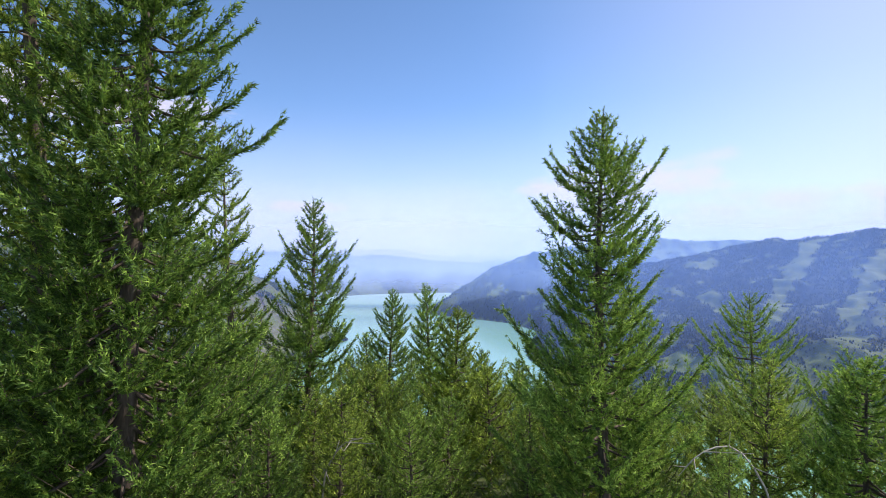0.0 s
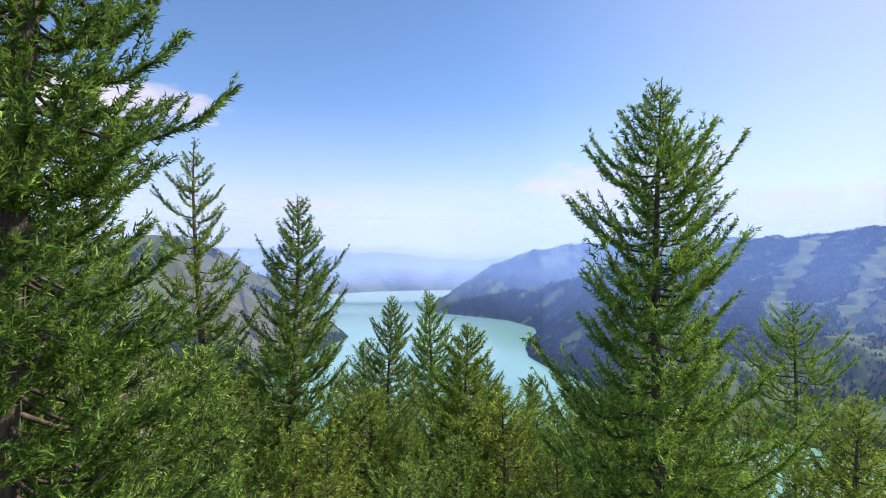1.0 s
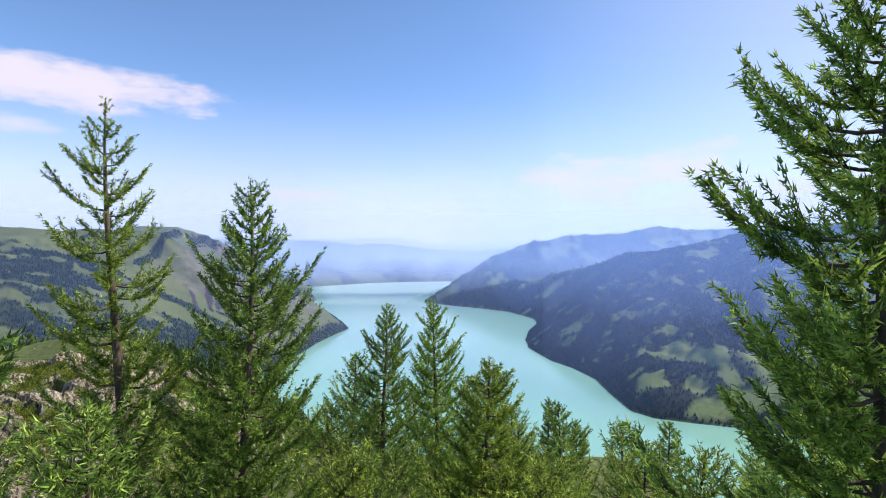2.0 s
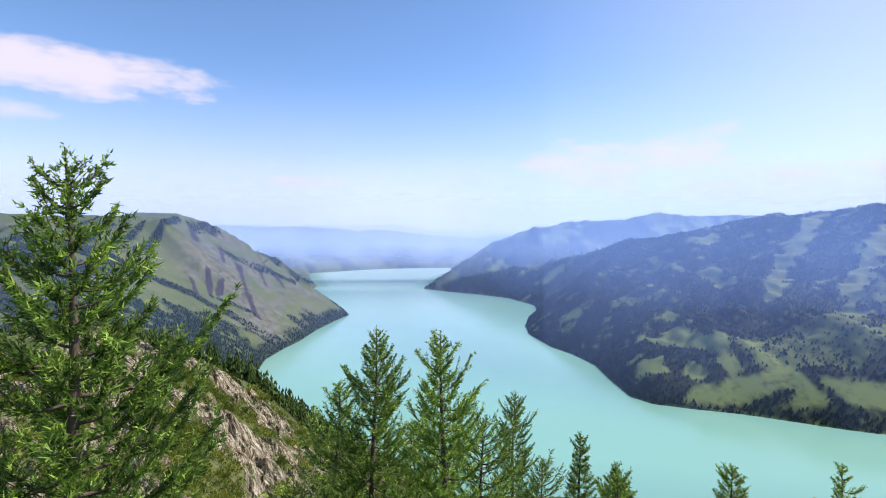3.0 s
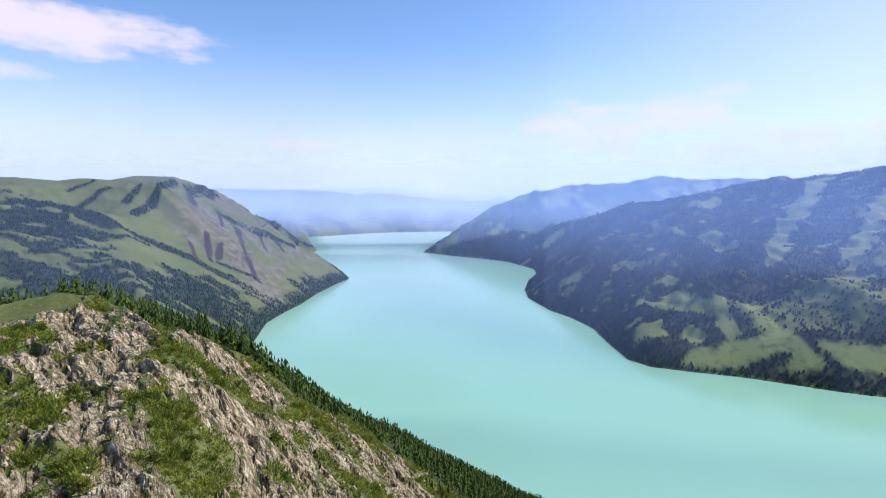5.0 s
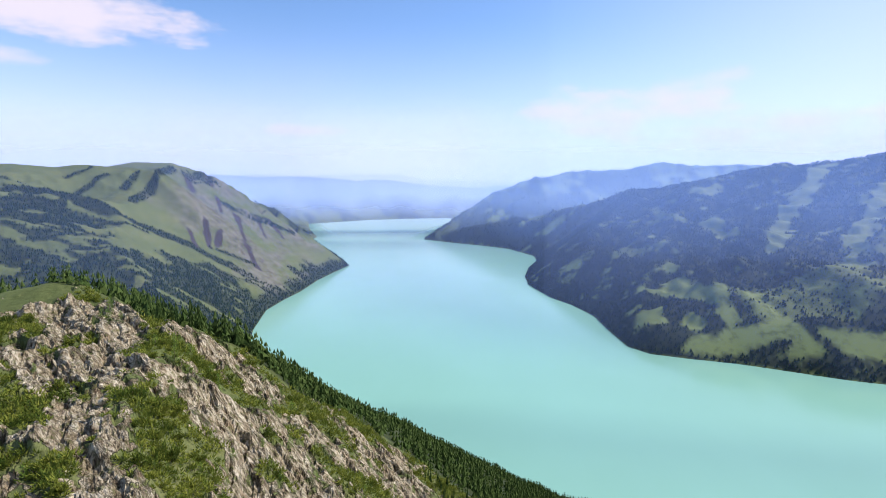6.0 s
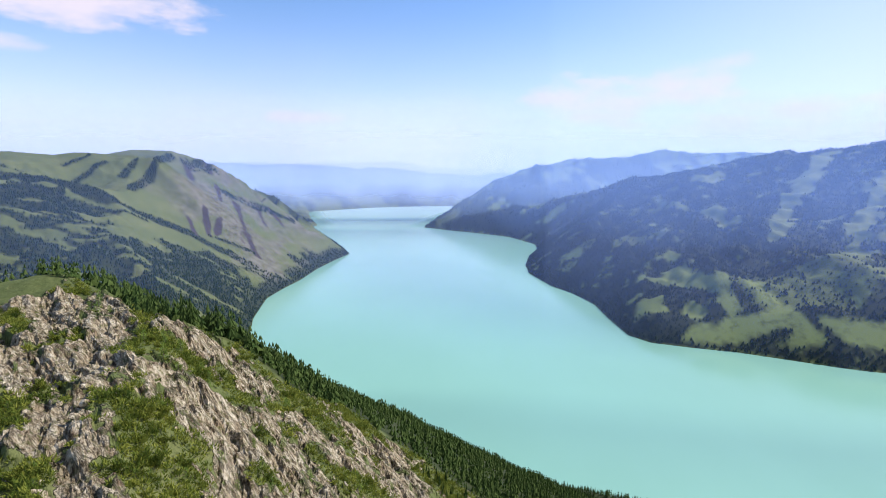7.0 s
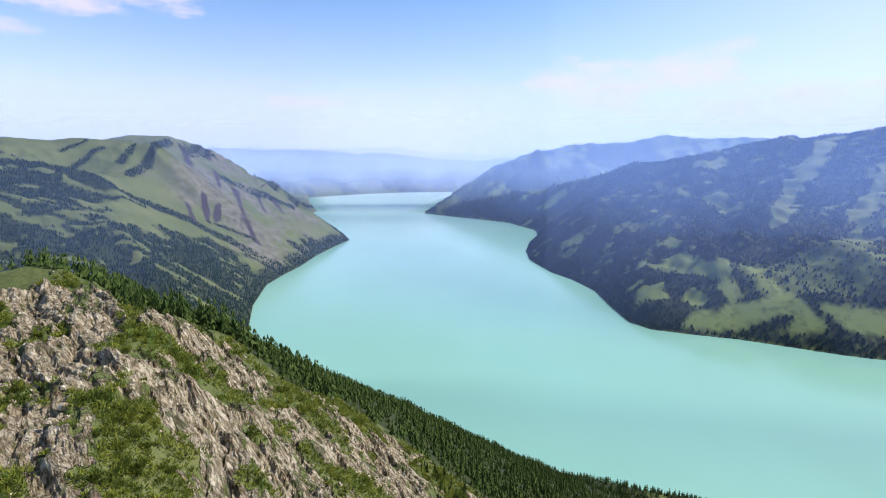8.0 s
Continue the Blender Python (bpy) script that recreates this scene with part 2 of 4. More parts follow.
def fbm(x, y, size, octaves, seed=0, rough=0.5):
    total, amp = np.zeros_like(x), 1.0
    for o in range(octaves):
        total += amp * vnoise(x / size + 13.7 * o, y / size - 7.1 * o, seed + o)
        size, amp = size / 2, amp * rough
    return total


def ridged(x, y, size, octaves, seed=0):
    total, amp = np.zeros_like(x), 1.0
    for o in range(octaves):
        total += amp * (1 - 2 * np.abs(vnoise(x / size + 5.3 * o, y / size + 9.1 * o, seed + o)))
        size, amp = size / 2.1, amp * 0.5
    return total


def smin(a, b, k):
    h = np.clip(0.5 + 0.5 * (b - a) / k, 0, 1)
    return b + (a - b) * h - k * h * (1 - h)


def smax(a, b, k):
    return -smin(-a, -b, k)


def step(x, a, b):
    t = np.clip((x - a) / (b - a), 0, 1)
    return t * t * (3 - 2 * t)


# shore of the lake: far bank on the left, then the right bank, then under the own mountain
SHORE_LEFT = [(-300, 780), (-348, 903), (-388, 1012), (-423, 1127), (-453, 1300), (-444, 1410), (-427, 1518), (-418, 1688), (-395, 1843), (-366, 1989),
              (-441, 2175), (-547, 2379), (-647, 2626), (-741, 2821), (-735, 2990), (-876, 3384), (-1028, 3900), (-664, 4250), (-364, 4400), (-21, 4480), (330, 4520)]
SHORE_RIGHT = [(460, 4480), (65, 3668), (-113, 2874), (49, 2720), (190, 2604), (317, 2476), (398, 2239), (383, 2085), (322, 1926), (281, 1757), (271, 1616),
               (305, 1438), (342, 1359), (369, 1246), (366, 1127), (369, 1012), (397, 968), (460, 940), (531, 917), (606, 876), (675, 838), (800, 790), (2600, 600)]
SHORE_NEAR = [(2600, 150), (900, 330), (400, 440), (200, 495), (100, 535), (0, 595), (-100, 650), (-220, 700)]
SHORE = np.array(SHORE_LEFT + SHORE_RIGHT + SHORE_NEAR, float)

# crests: points (x, y, height), and how steeply the land falls off them
CREST_LEFT = [(-1900, 900, 384), (-1142, 1400, 374), (-1086, 1480, 366), (-1035, 1520, 374), (-1000, 1550, 369), (-964, 1620, 387), (-880, 1680, 386), (-816, 1730, 378), (-799, 1756, 360),
              (-776, 1775, 336), (-738, 1800, 300), (-699, 1830, 264), (-668, 1860, 235), (-634, 1890, 201), (-592, 1910, 162), (-548, 1930, 120), (-491, 1950, 90), (-401, 1970, 42)]
CAP_LEFT = [x / y for x, y, z in CREST_LEFT[1:]], [z for x, y, z in CREST_LEFT[1:]]  # its profile by bearing
CREST_FOLD = [(-1500, 900, 330), (-985, 1186, 300), (-909, 1286, 280), (-797, 1336, 215), (-678, 1436, 140), (-565, 1536, 60)]
CREST_RIGHT = [(2600, 1300, 430), (1441, 1736, 406), (1356, 1836, 401), (1236, 1886, 380), (1128, 1936, 359), (992, 1986, 316), (850, 2060, 298), (745, 2250, 264), (590, 2500, 162), (400, 2690, 45)]
CREST_BEHIND = [(51, 2886, 68), (215, 2986, 144), (388, 3086, 237), (570, 3186, 336), (752, 3236, 377), (1010, 3286, 388), (1345, 3336, 434), (1667, 3336, 424), (2600, 3300, 420)]
CREST_KNOLL = [(335, 1770, 38), (456, 1756, 64), (569, 1636, 66), (640, 1450, 52), (660, 1190, 42)]
CREST_FAR = [(-3000, 4100, 380), (-2080, 4350, 372), (-1557, 4550, 358), (-1170, 4620, 350), (-830, 4660, 333), (-434, 4690, 248), (-95, 4700, 165), (143, 4700, 100), (330, 4690, 40)]
CREST_END = [(-2600, 4940, 385), (-1000, 4940, 372), (-560, 4940, 378), (-430, 4940, 388), (-300, 4940, 360), (-100, 4940, 325), (200, 4940, 318), (500, 4940, 310), (900, 4940, 300)]
CREST_NEAR_LEFT = [(-1600, 150, 330), (-700, 300, 270), (-520, 520, 170)]


def shore_distance(x, y):
    """Distance to the lake's shore: positive on land, negative on the water."""
    best = np.full(x.shape, 1e18)
    inside = np.zeros(x.shape, bool)
    n = len(SHORE)
    for i in range(n):
        (ax, ay), (bx, by) = SHORE[i], SHORE[(i + 1) % n]
        dx, dy = bx - ax, by - ay
        t = np.clip(((x - ax) * dx + (y - ay) * dy) / (dx * dx + dy * dy), 0, 1)
        best = np.minimum(best, (x - ax - t * dx) ** 2 + (y - ay - t * dy) ** 2)
        if dy != 0:
            inside ^= ((ay > y) != (by > y)) & (x < ax + (y - ay) / dy * dx)
    d = np.sqrt(best)
    return np.where(inside, -d, d)


def crest_height(x, y, crest, fall):
    best = np.full(x.shape, -1e9)
    for (ax, ay, az_), (bx, by, bz) in zip(crest, crest[1:]):
        dx, dy = bx - ax, by - ay
        t = np.clip(((x - ax) * dx + (y - ay) * dy) / (dx * dx + dy * dy), 0, 1)
        d = np.hypot(x - ax - t * dx, y - ay - t * dy)
        best = np.maximum(best, az_ + (bz - az_) * t - fall * np.sqrt(d * d + 400) + fall * 20)
    return best


# steep dark ravines in the left hill's cliff: lines of the plan with half widths
RAVINES = [([(-690, 1500), (-670, 1462), (-640, 1412)], 9), ([(-650, 1512), (-634, 1440)], 7), ([(-668, 1680), (-632, 1612), (-600, 1556), (-560, 1502), (-538, 1482)], 12), ([(-705, 1430), (-655, 1366)], 7),
           ([(-812, 1664), (-770, 1600)], 10), ([(-843, 1844), (-805, 1790), (-785, 1756)], 12), ([(-640, 1780), (-590, 1700)], 10), ([(-740, 1700), (-690, 1610)], 8), ([(-620, 1840), (-560, 1790)], 14)]


def ravine_share(x, y):
    wobble = 0.5 * fbm(x, y, 40, 4, 95, 0.6)
    best = np.zeros(x.shape)
    for line, w in RAVINES:
        best = np.maximum(best, step(line_distance(x, y, line) / w + wobble, 1.5, 0.3))
    return best


def far_land(x, y, sd):
    """Hills round the lake."""
    wx = x + 25 * fbm(x, y, 160, 3, 11)
    wy = y + 25 * fbm(x, y, 160, 3, 12)
    h = np.maximum(crest_height(x + 0.25 * (wx - x), y + 0.25 * (wy - y), CREST_LEFT, 0.42), -60)
    h = np.where((y > 1250) & (y < 2060) & (x < -250), smin(h, np.interp(x / np.maximum(y, 50), *CAP_LEFT) + 2, 8), h)
    h = smax(h, crest_height(wx, wy, CREST_FOLD, 0.36), 12)
    h = smax(h, crest_height(wx, wy, CREST_RIGHT, 0.31), 12)
    h = smax(h, crest_height(wx, wy, CREST_BEHIND, 0.45), 10)
    h = smax(h, crest_height(wx, wy, CREST_KNOLL, 0.28), 8)
    h = smax(h, crest_height(wx, wy, CREST_FAR, 0.40), 10)
    h = smax(h, crest_height(wx, wy, CREST_END, 0.55), 10)
    h = smax(h, crest_height(wx, wy, CREST_NEAR_LEFT, 0.5), 10)
    h = smax(h, 6 + 0.05 * np.maximum(sd, 0), 10)
    rough = np.clip(sd / 150, 0, 1)
    calm = 1 - 0.8 * step(line_distance(x, y, [c[:2] for c in CREST_LEFT]), 150, 30) - 0.5 * step(y, 4300, 4600)
    h = h + rough * calm * (12 * ridged(x, y, 230, 4, 21) + 5.5 * fbm(x, y, 60, 5, 31, 0.58))
    crag = step(np.hypot(x + 620, (y - 1640) * 0.7), 280, 140)
    h = h - rough * 14 * ravine_share(x, y)
    h = h + rough * crag * (26 * (ridged(x * 1.5 + y * 0.5, y * 0.6, 70, 4, 25) - 0.4) + 7 * np.floor(2 * fbm(x * 1.6 + y * 0.6, y * 0.5, 26, 3, 28)) / 2)
    h = h + rough * 13 * step(x, 250, 420) * step(h, 330, 230) * (ridged(x * 0.9 + y * 0.4, y - x * 0.3, 150, 4, 27) - 0.2)
    return smin(h, 1.0 + (0.75 + 0.4 * step(np.hypot(x + 690, y - 1800), 360, 200)) * sd, 8)


# own mountain: upper edge of the bare rock, then a wooded slope down to its outer brink
CREST_X = [-500, -200, -143, -110, -89, -76, -65, -50, -37, -18, 2, 40, 140, 300]
CREST_Y = [150, 205, 214, 195, 177, 178, 190, 184, 205, 206, 202, 210, 230, 250]
BRINK_X = [-300, -134, -98, -46, 10, 67, 115, 165, 198, 300]
BRINK_Y = [380, 436, 486, 506, 516, 506, 466, 456, 436, 420]
BRINK_FALL = [0.50, 0.58, 0.58, 0.55, 0.51, 0.47, 0.41, 0.33, 0.32, 0.32]


def strata(x, y):
    """Rock ribs that run down the slope: tilted slabs, broken across, with sharp edges that face away from the sun."""
    u = x * 0.70 + y * 0.71 + 3.5 * fbm(x, y, 34, 3, 41)
    v = x * 0.71 - y * 0.70
    saw = lambda q: 1 - (q - np.floor(q))
    big = u / 12.0 + 0.35 * vnoise(v / 40, u / 60, 42) + 0.12 * fbm(x, y, 5, 2, 46)
    mid = u / 4.3 + 0.45 * vnoise(v / 17, u / 20, 43) + 0.12 * fbm(x, y, 3, 2, 47)
    thin = u / 1.9 + 0.5 * vnoise(v / 9, u / 8, 48)
    cross = v / 9.0 + 0.9 * vnoise(u / 5, v / 9, 44)
    edge = lambda q: saw(q) * (1 - saw(q)) ** 0.25
    blocks = np.floor(3 * vnoise(u / 4.5, v / 10, 45) + 0.5) / 3
    chips = np.floor(2.5 * vnoise(u / 1.7, v / 3.6, 49) + 0.5) / 2.5
    return 3.6 * edge(big) + 1.9 * edge(mid) + 0.75 * edge(thin) + 0.8 * edge(cross) + 1.1 * blocks + 0.5 * chips - 2.8


# rocky (+) and grassy (-) spots of the flank: centre, radius, how much
FLANK_SPOTS = [(-107, 161, 16, 0.6), (-82, 154, 10, 0.6), (-83, 141, 12, 0.5), (-71, 140, 7, 0.5), (-68, 167, 6, 0.5), (-60, 166, 8, 0.7), (-52, 166, 7, 0.7), (-57, 139, 8, 0.6),
               (-46, 133, 7, 0.6), (-45, 147, 7, 0.6), (-37, 162, 8, 0.8), (-32, 154, 9, 0.6), (-33, 185, 6, 0.6), (-35, 133, 8, 0.5), (-22, 183, 9, 0.7), (-11, 177, 10, 0.6), (-22, 142, 6, 0.5),
               (-46, 108, 3, 0.6), (-124, 186, 10, 0.9), (-112, 184, 8, 0.7), (-102, 182, 6, 0.5), (-72, 156, 8, -0.9), (-58, 150, 6, -0.8), (-47, 168, 4, -0.7), (-100, 172, 4, -0.5), (-143, 188, 7, -1.0), (-89, 133, 6, -0.6),
               (-46, 119, 5, -0.4), (-43, 108, 8, -0.35), (-39, 117, 7, -0.5), (-40, 143, 4, -0.5), (-26, 148, 5, -0.6), (-20, 150, 5, -0.5), (-77, 130, 5, -0.4), (-59, 112, 10, -0.2),
               (-59, 97, 7, -0.5), (-49, 101, 8, -0.3), (-146, 197, 12, -1.5)]


def rock_share(x, y):
    """Where the own mountain's flank is bare rock: 0 to 1."""
    m = 0.75 * fbm((x * 0.70 + y * 0.71) * 1.5, (x * 0.71 - y * 0.70) * 0.75, 13, 5, 51, 0.7) + 0.46 + 0.30 * fbm(x, y, 3.2, 3, 55, 0.6)
    for cx, cy, r, more in FLANK_SPOTS:
        m = m + more * np.exp(-((x - cx) ** 2 + (y - cy) ** 2) / r ** 2)
    return step(m, -0.05, 0.55)


def own_slope(x, y):
    yc = np.interp(x, CREST_X, CREST_Y) + 6 * vnoise(x / 14, y * 0 + 3, 61)
    ahead = np.maximum(y - yc, 0)
    yy = np.minimum(y, yc)
    tilt = np.where(x > 0, -0.70, -0.76)
    h = Z0 - 39 + tilt * x - 0.76 * 65 - 0.30 * (yy - 133)
    cap = 289 - 0.10 * np.maximum(-150 - x, 0) - 0.12 * np.maximum(yy - 214, 0) - 0.05 * np.maximum(120 - yy, 0)
    h = smin(h, cap, 5)
    reach = np.maximum(np.interp(x, BRINK_X, BRINK_Y) - yc, 20)
    inner = np.minimum(ahead, reach)
    beyond = np.maximum(ahead - reach, 0)
    bulge = np.interp(x, [-70, 10], [0.0, 0.10]) * inner * (1 - inner / reach)
    return h - np.interp(x, BRINK_X, BRINK_FALL) * inner + bulge - 0.85 * beyond


HILL, HILL_X, HILL_Y, HILL_Z = 0.45, -0.45, 6.0, Z0 + 0.42  # the launch hill's scale and origin


def launch_hill(x, y):
    """The knoll from which the drone starts, in its own units: metres times 0.45."""
    x, y = (x - HILL_X) / HILL, (y - HILL_Y) / HILL
    h = -6.9 - 0.21 * np.maximum(y - 8, 0) - 0.85 * np.maximum(y - 50, 0) - 0.05 * np.maximum(-y, 0)
    return HILL_Z + HILL * (h - 0.45 * np.maximum(x - 12, 0) - 0.42 * np.maximum(-x - 12, 0))


def land(x, y, attributes=False):
    """Height of the ground over the lake; with attributes also the shares of rock, woodland and scree."""
    x, y = np.asarray(x, float), np.asarray(y, float)
    sd = shore_distance(x, y)
    h = far_land(x, y, sd)
    near = smax(own_slope(x, y), launch_hill(x, y), 4)
    share = rock_share(x, y)
    yc = np.interp(x, CREST_X, CREST_Y)
    flank = step(yc + 4 - y, -2, 8) * step(near, 120, 170) * step(y, 45, 75) * step(x, -240, -190)
    rock = share * flank
    meadow = step(-150 - x, -10, 25) * step(y, 150, 190)
    rock = rock * (1 - meadow)
    near = near + rock * (strata(x, y) + 1.2 * ridged(x, y, 19, 3, 71) + 0.4 * ridged(x, y, 4.5, 2, 75)) + (1 - rock) * (0.8 * fbm(x, y, 16, 4, 81)) * step(np.hypot(x, y), 30, 70)
    near = near + 4 * np.exp(-((x + 138) / 22) ** 2 - ((y - 206) / 16) ** 2)
    own = step(near - h, -6, 6)
    h = smin(smax(h, near, 6), 1.0 + 0.85 * np.maximum(sd, -60), 6)
    if not attributes:
        return h
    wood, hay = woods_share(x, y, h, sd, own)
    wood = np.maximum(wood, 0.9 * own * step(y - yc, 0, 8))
    scree = (1 - own) * step(np.hypot(x + 610, (y - 1660) * 0.7) + 60 * fbm(x, y, 120, 4, 92), 255, 140) * step(fbm(x, y, 90, 5, 91, 0.65), -0.9, 0.2) * step(sd, 10, 40)
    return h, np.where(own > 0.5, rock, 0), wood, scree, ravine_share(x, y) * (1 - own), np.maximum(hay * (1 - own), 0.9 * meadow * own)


# tree belts on the left hill: lines of the plan with half widths
BELTS = [([(-1025, 1232), (-944, 1228), (-882, 1248), (-806, 1248), (-745, 1272), (-666, 1352), (-583, 1388), (-493, 1424), (-440, 1455)], 15),
         ([(-947, 1136), (-895, 1160), (-830, 1204), (-765, 1222), (-720, 1262)], 9),
         ([(-879, 1200), (-955, 1372), (-945, 1468)], 7), ([(-873, 1430), (-892, 1540)], 9), ([(-815, 1372), (-842, 1536), (-850, 1650)], 10),
         ([(-818, 1684), (-802, 1790)], 22), ([(-1007, 1400), (-1003, 1496)], 6), ([(-638, 1416), (-600, 1450), (-553, 1480)], 13),
         ([(-646, 1210), (-600, 1300), (-536, 1365), (-470, 1420)], 6), ([(-612, 1185), (-546, 1235), (-480, 1300)], 8), ([(-700, 1700), (-560, 1880)], 16)]
DENSE_X = [-0.95, -0.835, -0.774, -0.683, -0.580, -0.497, -0.424, -0.36]  # bearing from the start: x over y
DENSE_Z = [312, 304, 284, 238, 182, 126, 74, 36]
# clearings on the right hill: centre and radius, and two long lanes
GLADES = [(381, 1532, 30), (721, 1604, 26), (777, 1416, 40), (666, 1312, 22), (434, 1068, 22), (503, 1016, 26), (522, 1168, 30), (576, 1056, 34), (912, 1824, 55), (771, 1480, 26),
          (600, 1480, 16), (560, 1260, 18), (470, 1210, 16), (850, 1560, 20)]
LANES = [([(1300, 1780), (1178, 1660), (1020, 1496), (907, 1388), (774, 1216)], 24), ([(1400, 1560), (1135, 1352), (1001, 1244), (858, 1092)], 30), ([(480, 1180), (560, 1090), (560, 990)], 14)]
MEADOW = [(470, 948), (552, 955), (625, 945), (690, 905), (780, 868), (900, 820)]
STREAM = [(673, 960), (673, 924), (684, 880), (690, 840)]


def line_distance(x, y, line):
    best = np.full(x.shape, 1e9)
    for (ax, ay), (bx, by) in zip(line, line[1:]):
        dx, dy = bx - ax, by - ay
        t = np.clip(((x - ax) * dx + (y - ay) * dy) / (dx * dx + dy * dy), 0, 1)
        best = np.minimum(best, np.hypot(x - ax - t * dx, y - ay - t * dy))
    return best


def woods_share(x, y, h, sd, own):
    """How dense the far woods stand: 0 to 1."""
    patch = fbm(x, y, 150, 5, 101, 0.6)
    ragged = fbm(x, y, 45, 4, 102, 0.6)
    # right hill: closed forest with clearings
    open_land = 0.85 * step(-ragged - 0.35 * patch, 1.0, 1.25)
    for cx, cy, r in GLADES:
        open_land = np.maximum(open_land, step(np.hypot(x - cx, (y - cy) * 0.7) / r + 0.55 * ragged, 1.0, 0.7))
    for line, w in LANES:
        open_land = np.maximum(open_land, step(line_distance(x, y, line) / w + 0.6 * ragged + 0.3 * patch, 1.2, 0.85))
    meadow = step(line_distance(x, y, MEADOW) / 27 + 0.35 * ragged, 1.15, 0.85) * step(line_distance(x, y, STREAM), 5, 12)
    grove = step(np.hypot((x - 600) / 42, (y - 915) / 16) + 0.3 * ragged, 1.1, 0.8)
    open_land = np.maximum(open_land, meadow * (1 - grove))
    dapple = fbm(x, y, 70, 5, 106, 0.7)
    thin = step(np.hypot((x - 740) / 160, (y - 1010) / 75) + 0.25 * ragged, 1.2, 0.7) * (0.5 + 0.3 * step(dapple, -0.1, 0.4))
    open_land = np.maximum(open_land, 0.7 * step(dapple + 0.4 * patch, 0.62, 1.0) * step(y, 2300, 1900))
    open_land = open_land * (0.9 + 0.1 * meadow) * step(sd + 8 * ragged, 6, 18)
    right = (1 - open_land) * (1 - thin) * (1 - 0.75 * step(h, 350, 410) * step(patch, -0.3, 0.3))
    # left hill: meadow above, belts of trees, closed forest low down
    left = step(np.interp(x / np.maximum(y, 50), DENSE_X, DENSE_Z) - h + 30 * patch + 12 * ragged, -4, 14) * step(0.6 * patch + ragged, -1.25, -1.0)
    along, across = x * 0.934 + y * 0.356, y * 0.934 - x * 0.356
    strips = fbm(along / 4.0, across, 36, 4, 105, 0.6) + 0.35 * ragged
    left = left * (1 - 0.92 * step(strips, 0.80, 0.98))
    for line, w in BELTS:
        left = np.maximum(left, step(line_distance(x, y, line) / w + 0.55 * ragged, 1.2, 0.75))
    left = np.maximum(left, step(sd + 14 * ragged, 42, 18))
    far = (y > 2050) * step(patch, -0.3, 0.1)
    left = np.where(y > 2050, far, left)
    right = np.where(y > 2350, right * (0.25 + 0.75 * step(patch + 0.4 * ragged, -0.55, -0.25)), right)
    return np.clip(np.where(x > 100, right, left), 0, 1) * (1 - own) * step(sd, -1, 2.5), np.where(x > 100, np.maximum(0.5, step(h + 30 * patch, 190, 90)), 0.0)


# ======== building blocks ========
def mesh_from(name, verts, faces, material, smooth=False):
    """A mesh from an array of places and an array of triangles (or quads)."""
    verts, faces = np.asarray(verts, np.float32), np.asarray(faces, np.int32)
    me = bpy.data.meshes.new(name)
    n, k = faces.shape
    me.vertices.add(len(verts))
    me.vertices.foreach_set("co", verts.ravel())
    me.loops.add(n * k)
    me.loops.foreach_set("vertex_index", faces.ravel())
    me.polygons.add(n)
    me.polygons.foreach_set("loop_start", np.arange(0, n * k, k, dtype=np.int32))
    me.polygons.foreach_set("use_smooth", np.full(n, smooth))
    me.update(calc_edges=True)
    me.materials.append(material)
    return me


def part(name, me, parent, label=""):
    ob = new(name, me)
    ob.parent = parent
    if label:
        ob["label"] = label
    return ob


def joined(pieces):
    """Joins (verts, faces) pairs into one pair."""
    vs, fs, at = [], [], 0
    for v, f in pieces:
        vs.append(v)
        fs.append(np.asarray(f) + at)
        at += len(v)
    return np.concatenate(vs), np.concatenate(fs)


# ======== ground and lake ========
def ground_sheet():
    fine = lambda a, b, s: np.arange(a, b, s)
    angles = np.concatenate([fine(-180, -60, 3.0), fine(-60, -47, 0.6), fine(-47, 16, 0.155), fine(16, 48, 0.26), fine(48, 60, 0.8), fine(60, 180, 3.0)])
    radii = np.concatenate([[0.01], np.geomspace(3, 60, 30, endpoint=False), np.arange(60, 235, 0.9), np.arange(235, 330, 1.6), np.geomspace(330, 620, 70, endpoint=False),
                            np.geomspace(620, 1250, 85, endpoint=False), np.geomspace(1250, 2050, 105, endpoint=False), np.geomspace(2050, 2600, 22, endpoint=False), np.geomspace(2600, 4300, 34, endpoint=False), np.arange(4300, 5460, 24)])
    a, r = np.meshgrid(np.radians(angles), radii, indexing="ij")
    x, y = r * np.sin(a), r * np.cos(a)
    z, rock, wood, scree, ravine, hay = land(x.ravel(), y.ravel(), True)
    na, nr = a.shape
    i, j = np.meshgrid(np.arange(na), np.arange(nr - 1), indexing="ij")
    i2 = (i + 1) % na
    faces = np.stack([i * nr + j, i * nr + j + 1, i2 * nr + j + 1, i2 * nr + j], -1).reshape(-1, 4)
    me = mesh_from("ground", np.stack([x.ravel(), y.ravel(), z], -1), faces[:, ::-1], GROUND, True)
    bare = rock[faces[:, 0]] > 0.3
    me.polygons.foreach_set("use_smooth", ~bare)
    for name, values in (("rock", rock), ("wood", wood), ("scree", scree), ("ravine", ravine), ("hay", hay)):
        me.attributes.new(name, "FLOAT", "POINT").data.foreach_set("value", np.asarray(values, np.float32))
    return tagged(new("ground", me), "green mountain slopes with bare pale rock ribs round the lake", "ground", kind="structure")


ground_sheet()
bm = bmesh.new()
bmesh.ops.create_grid(bm, x_segments=24, y_segments=24, size=1)
bmesh.ops.scale(bm, vec=(3200, 2500, 1), verts=bm.verts)
bmesh.ops.translate(bm, vec=(200, 2550, 0), verts=bm.verts)
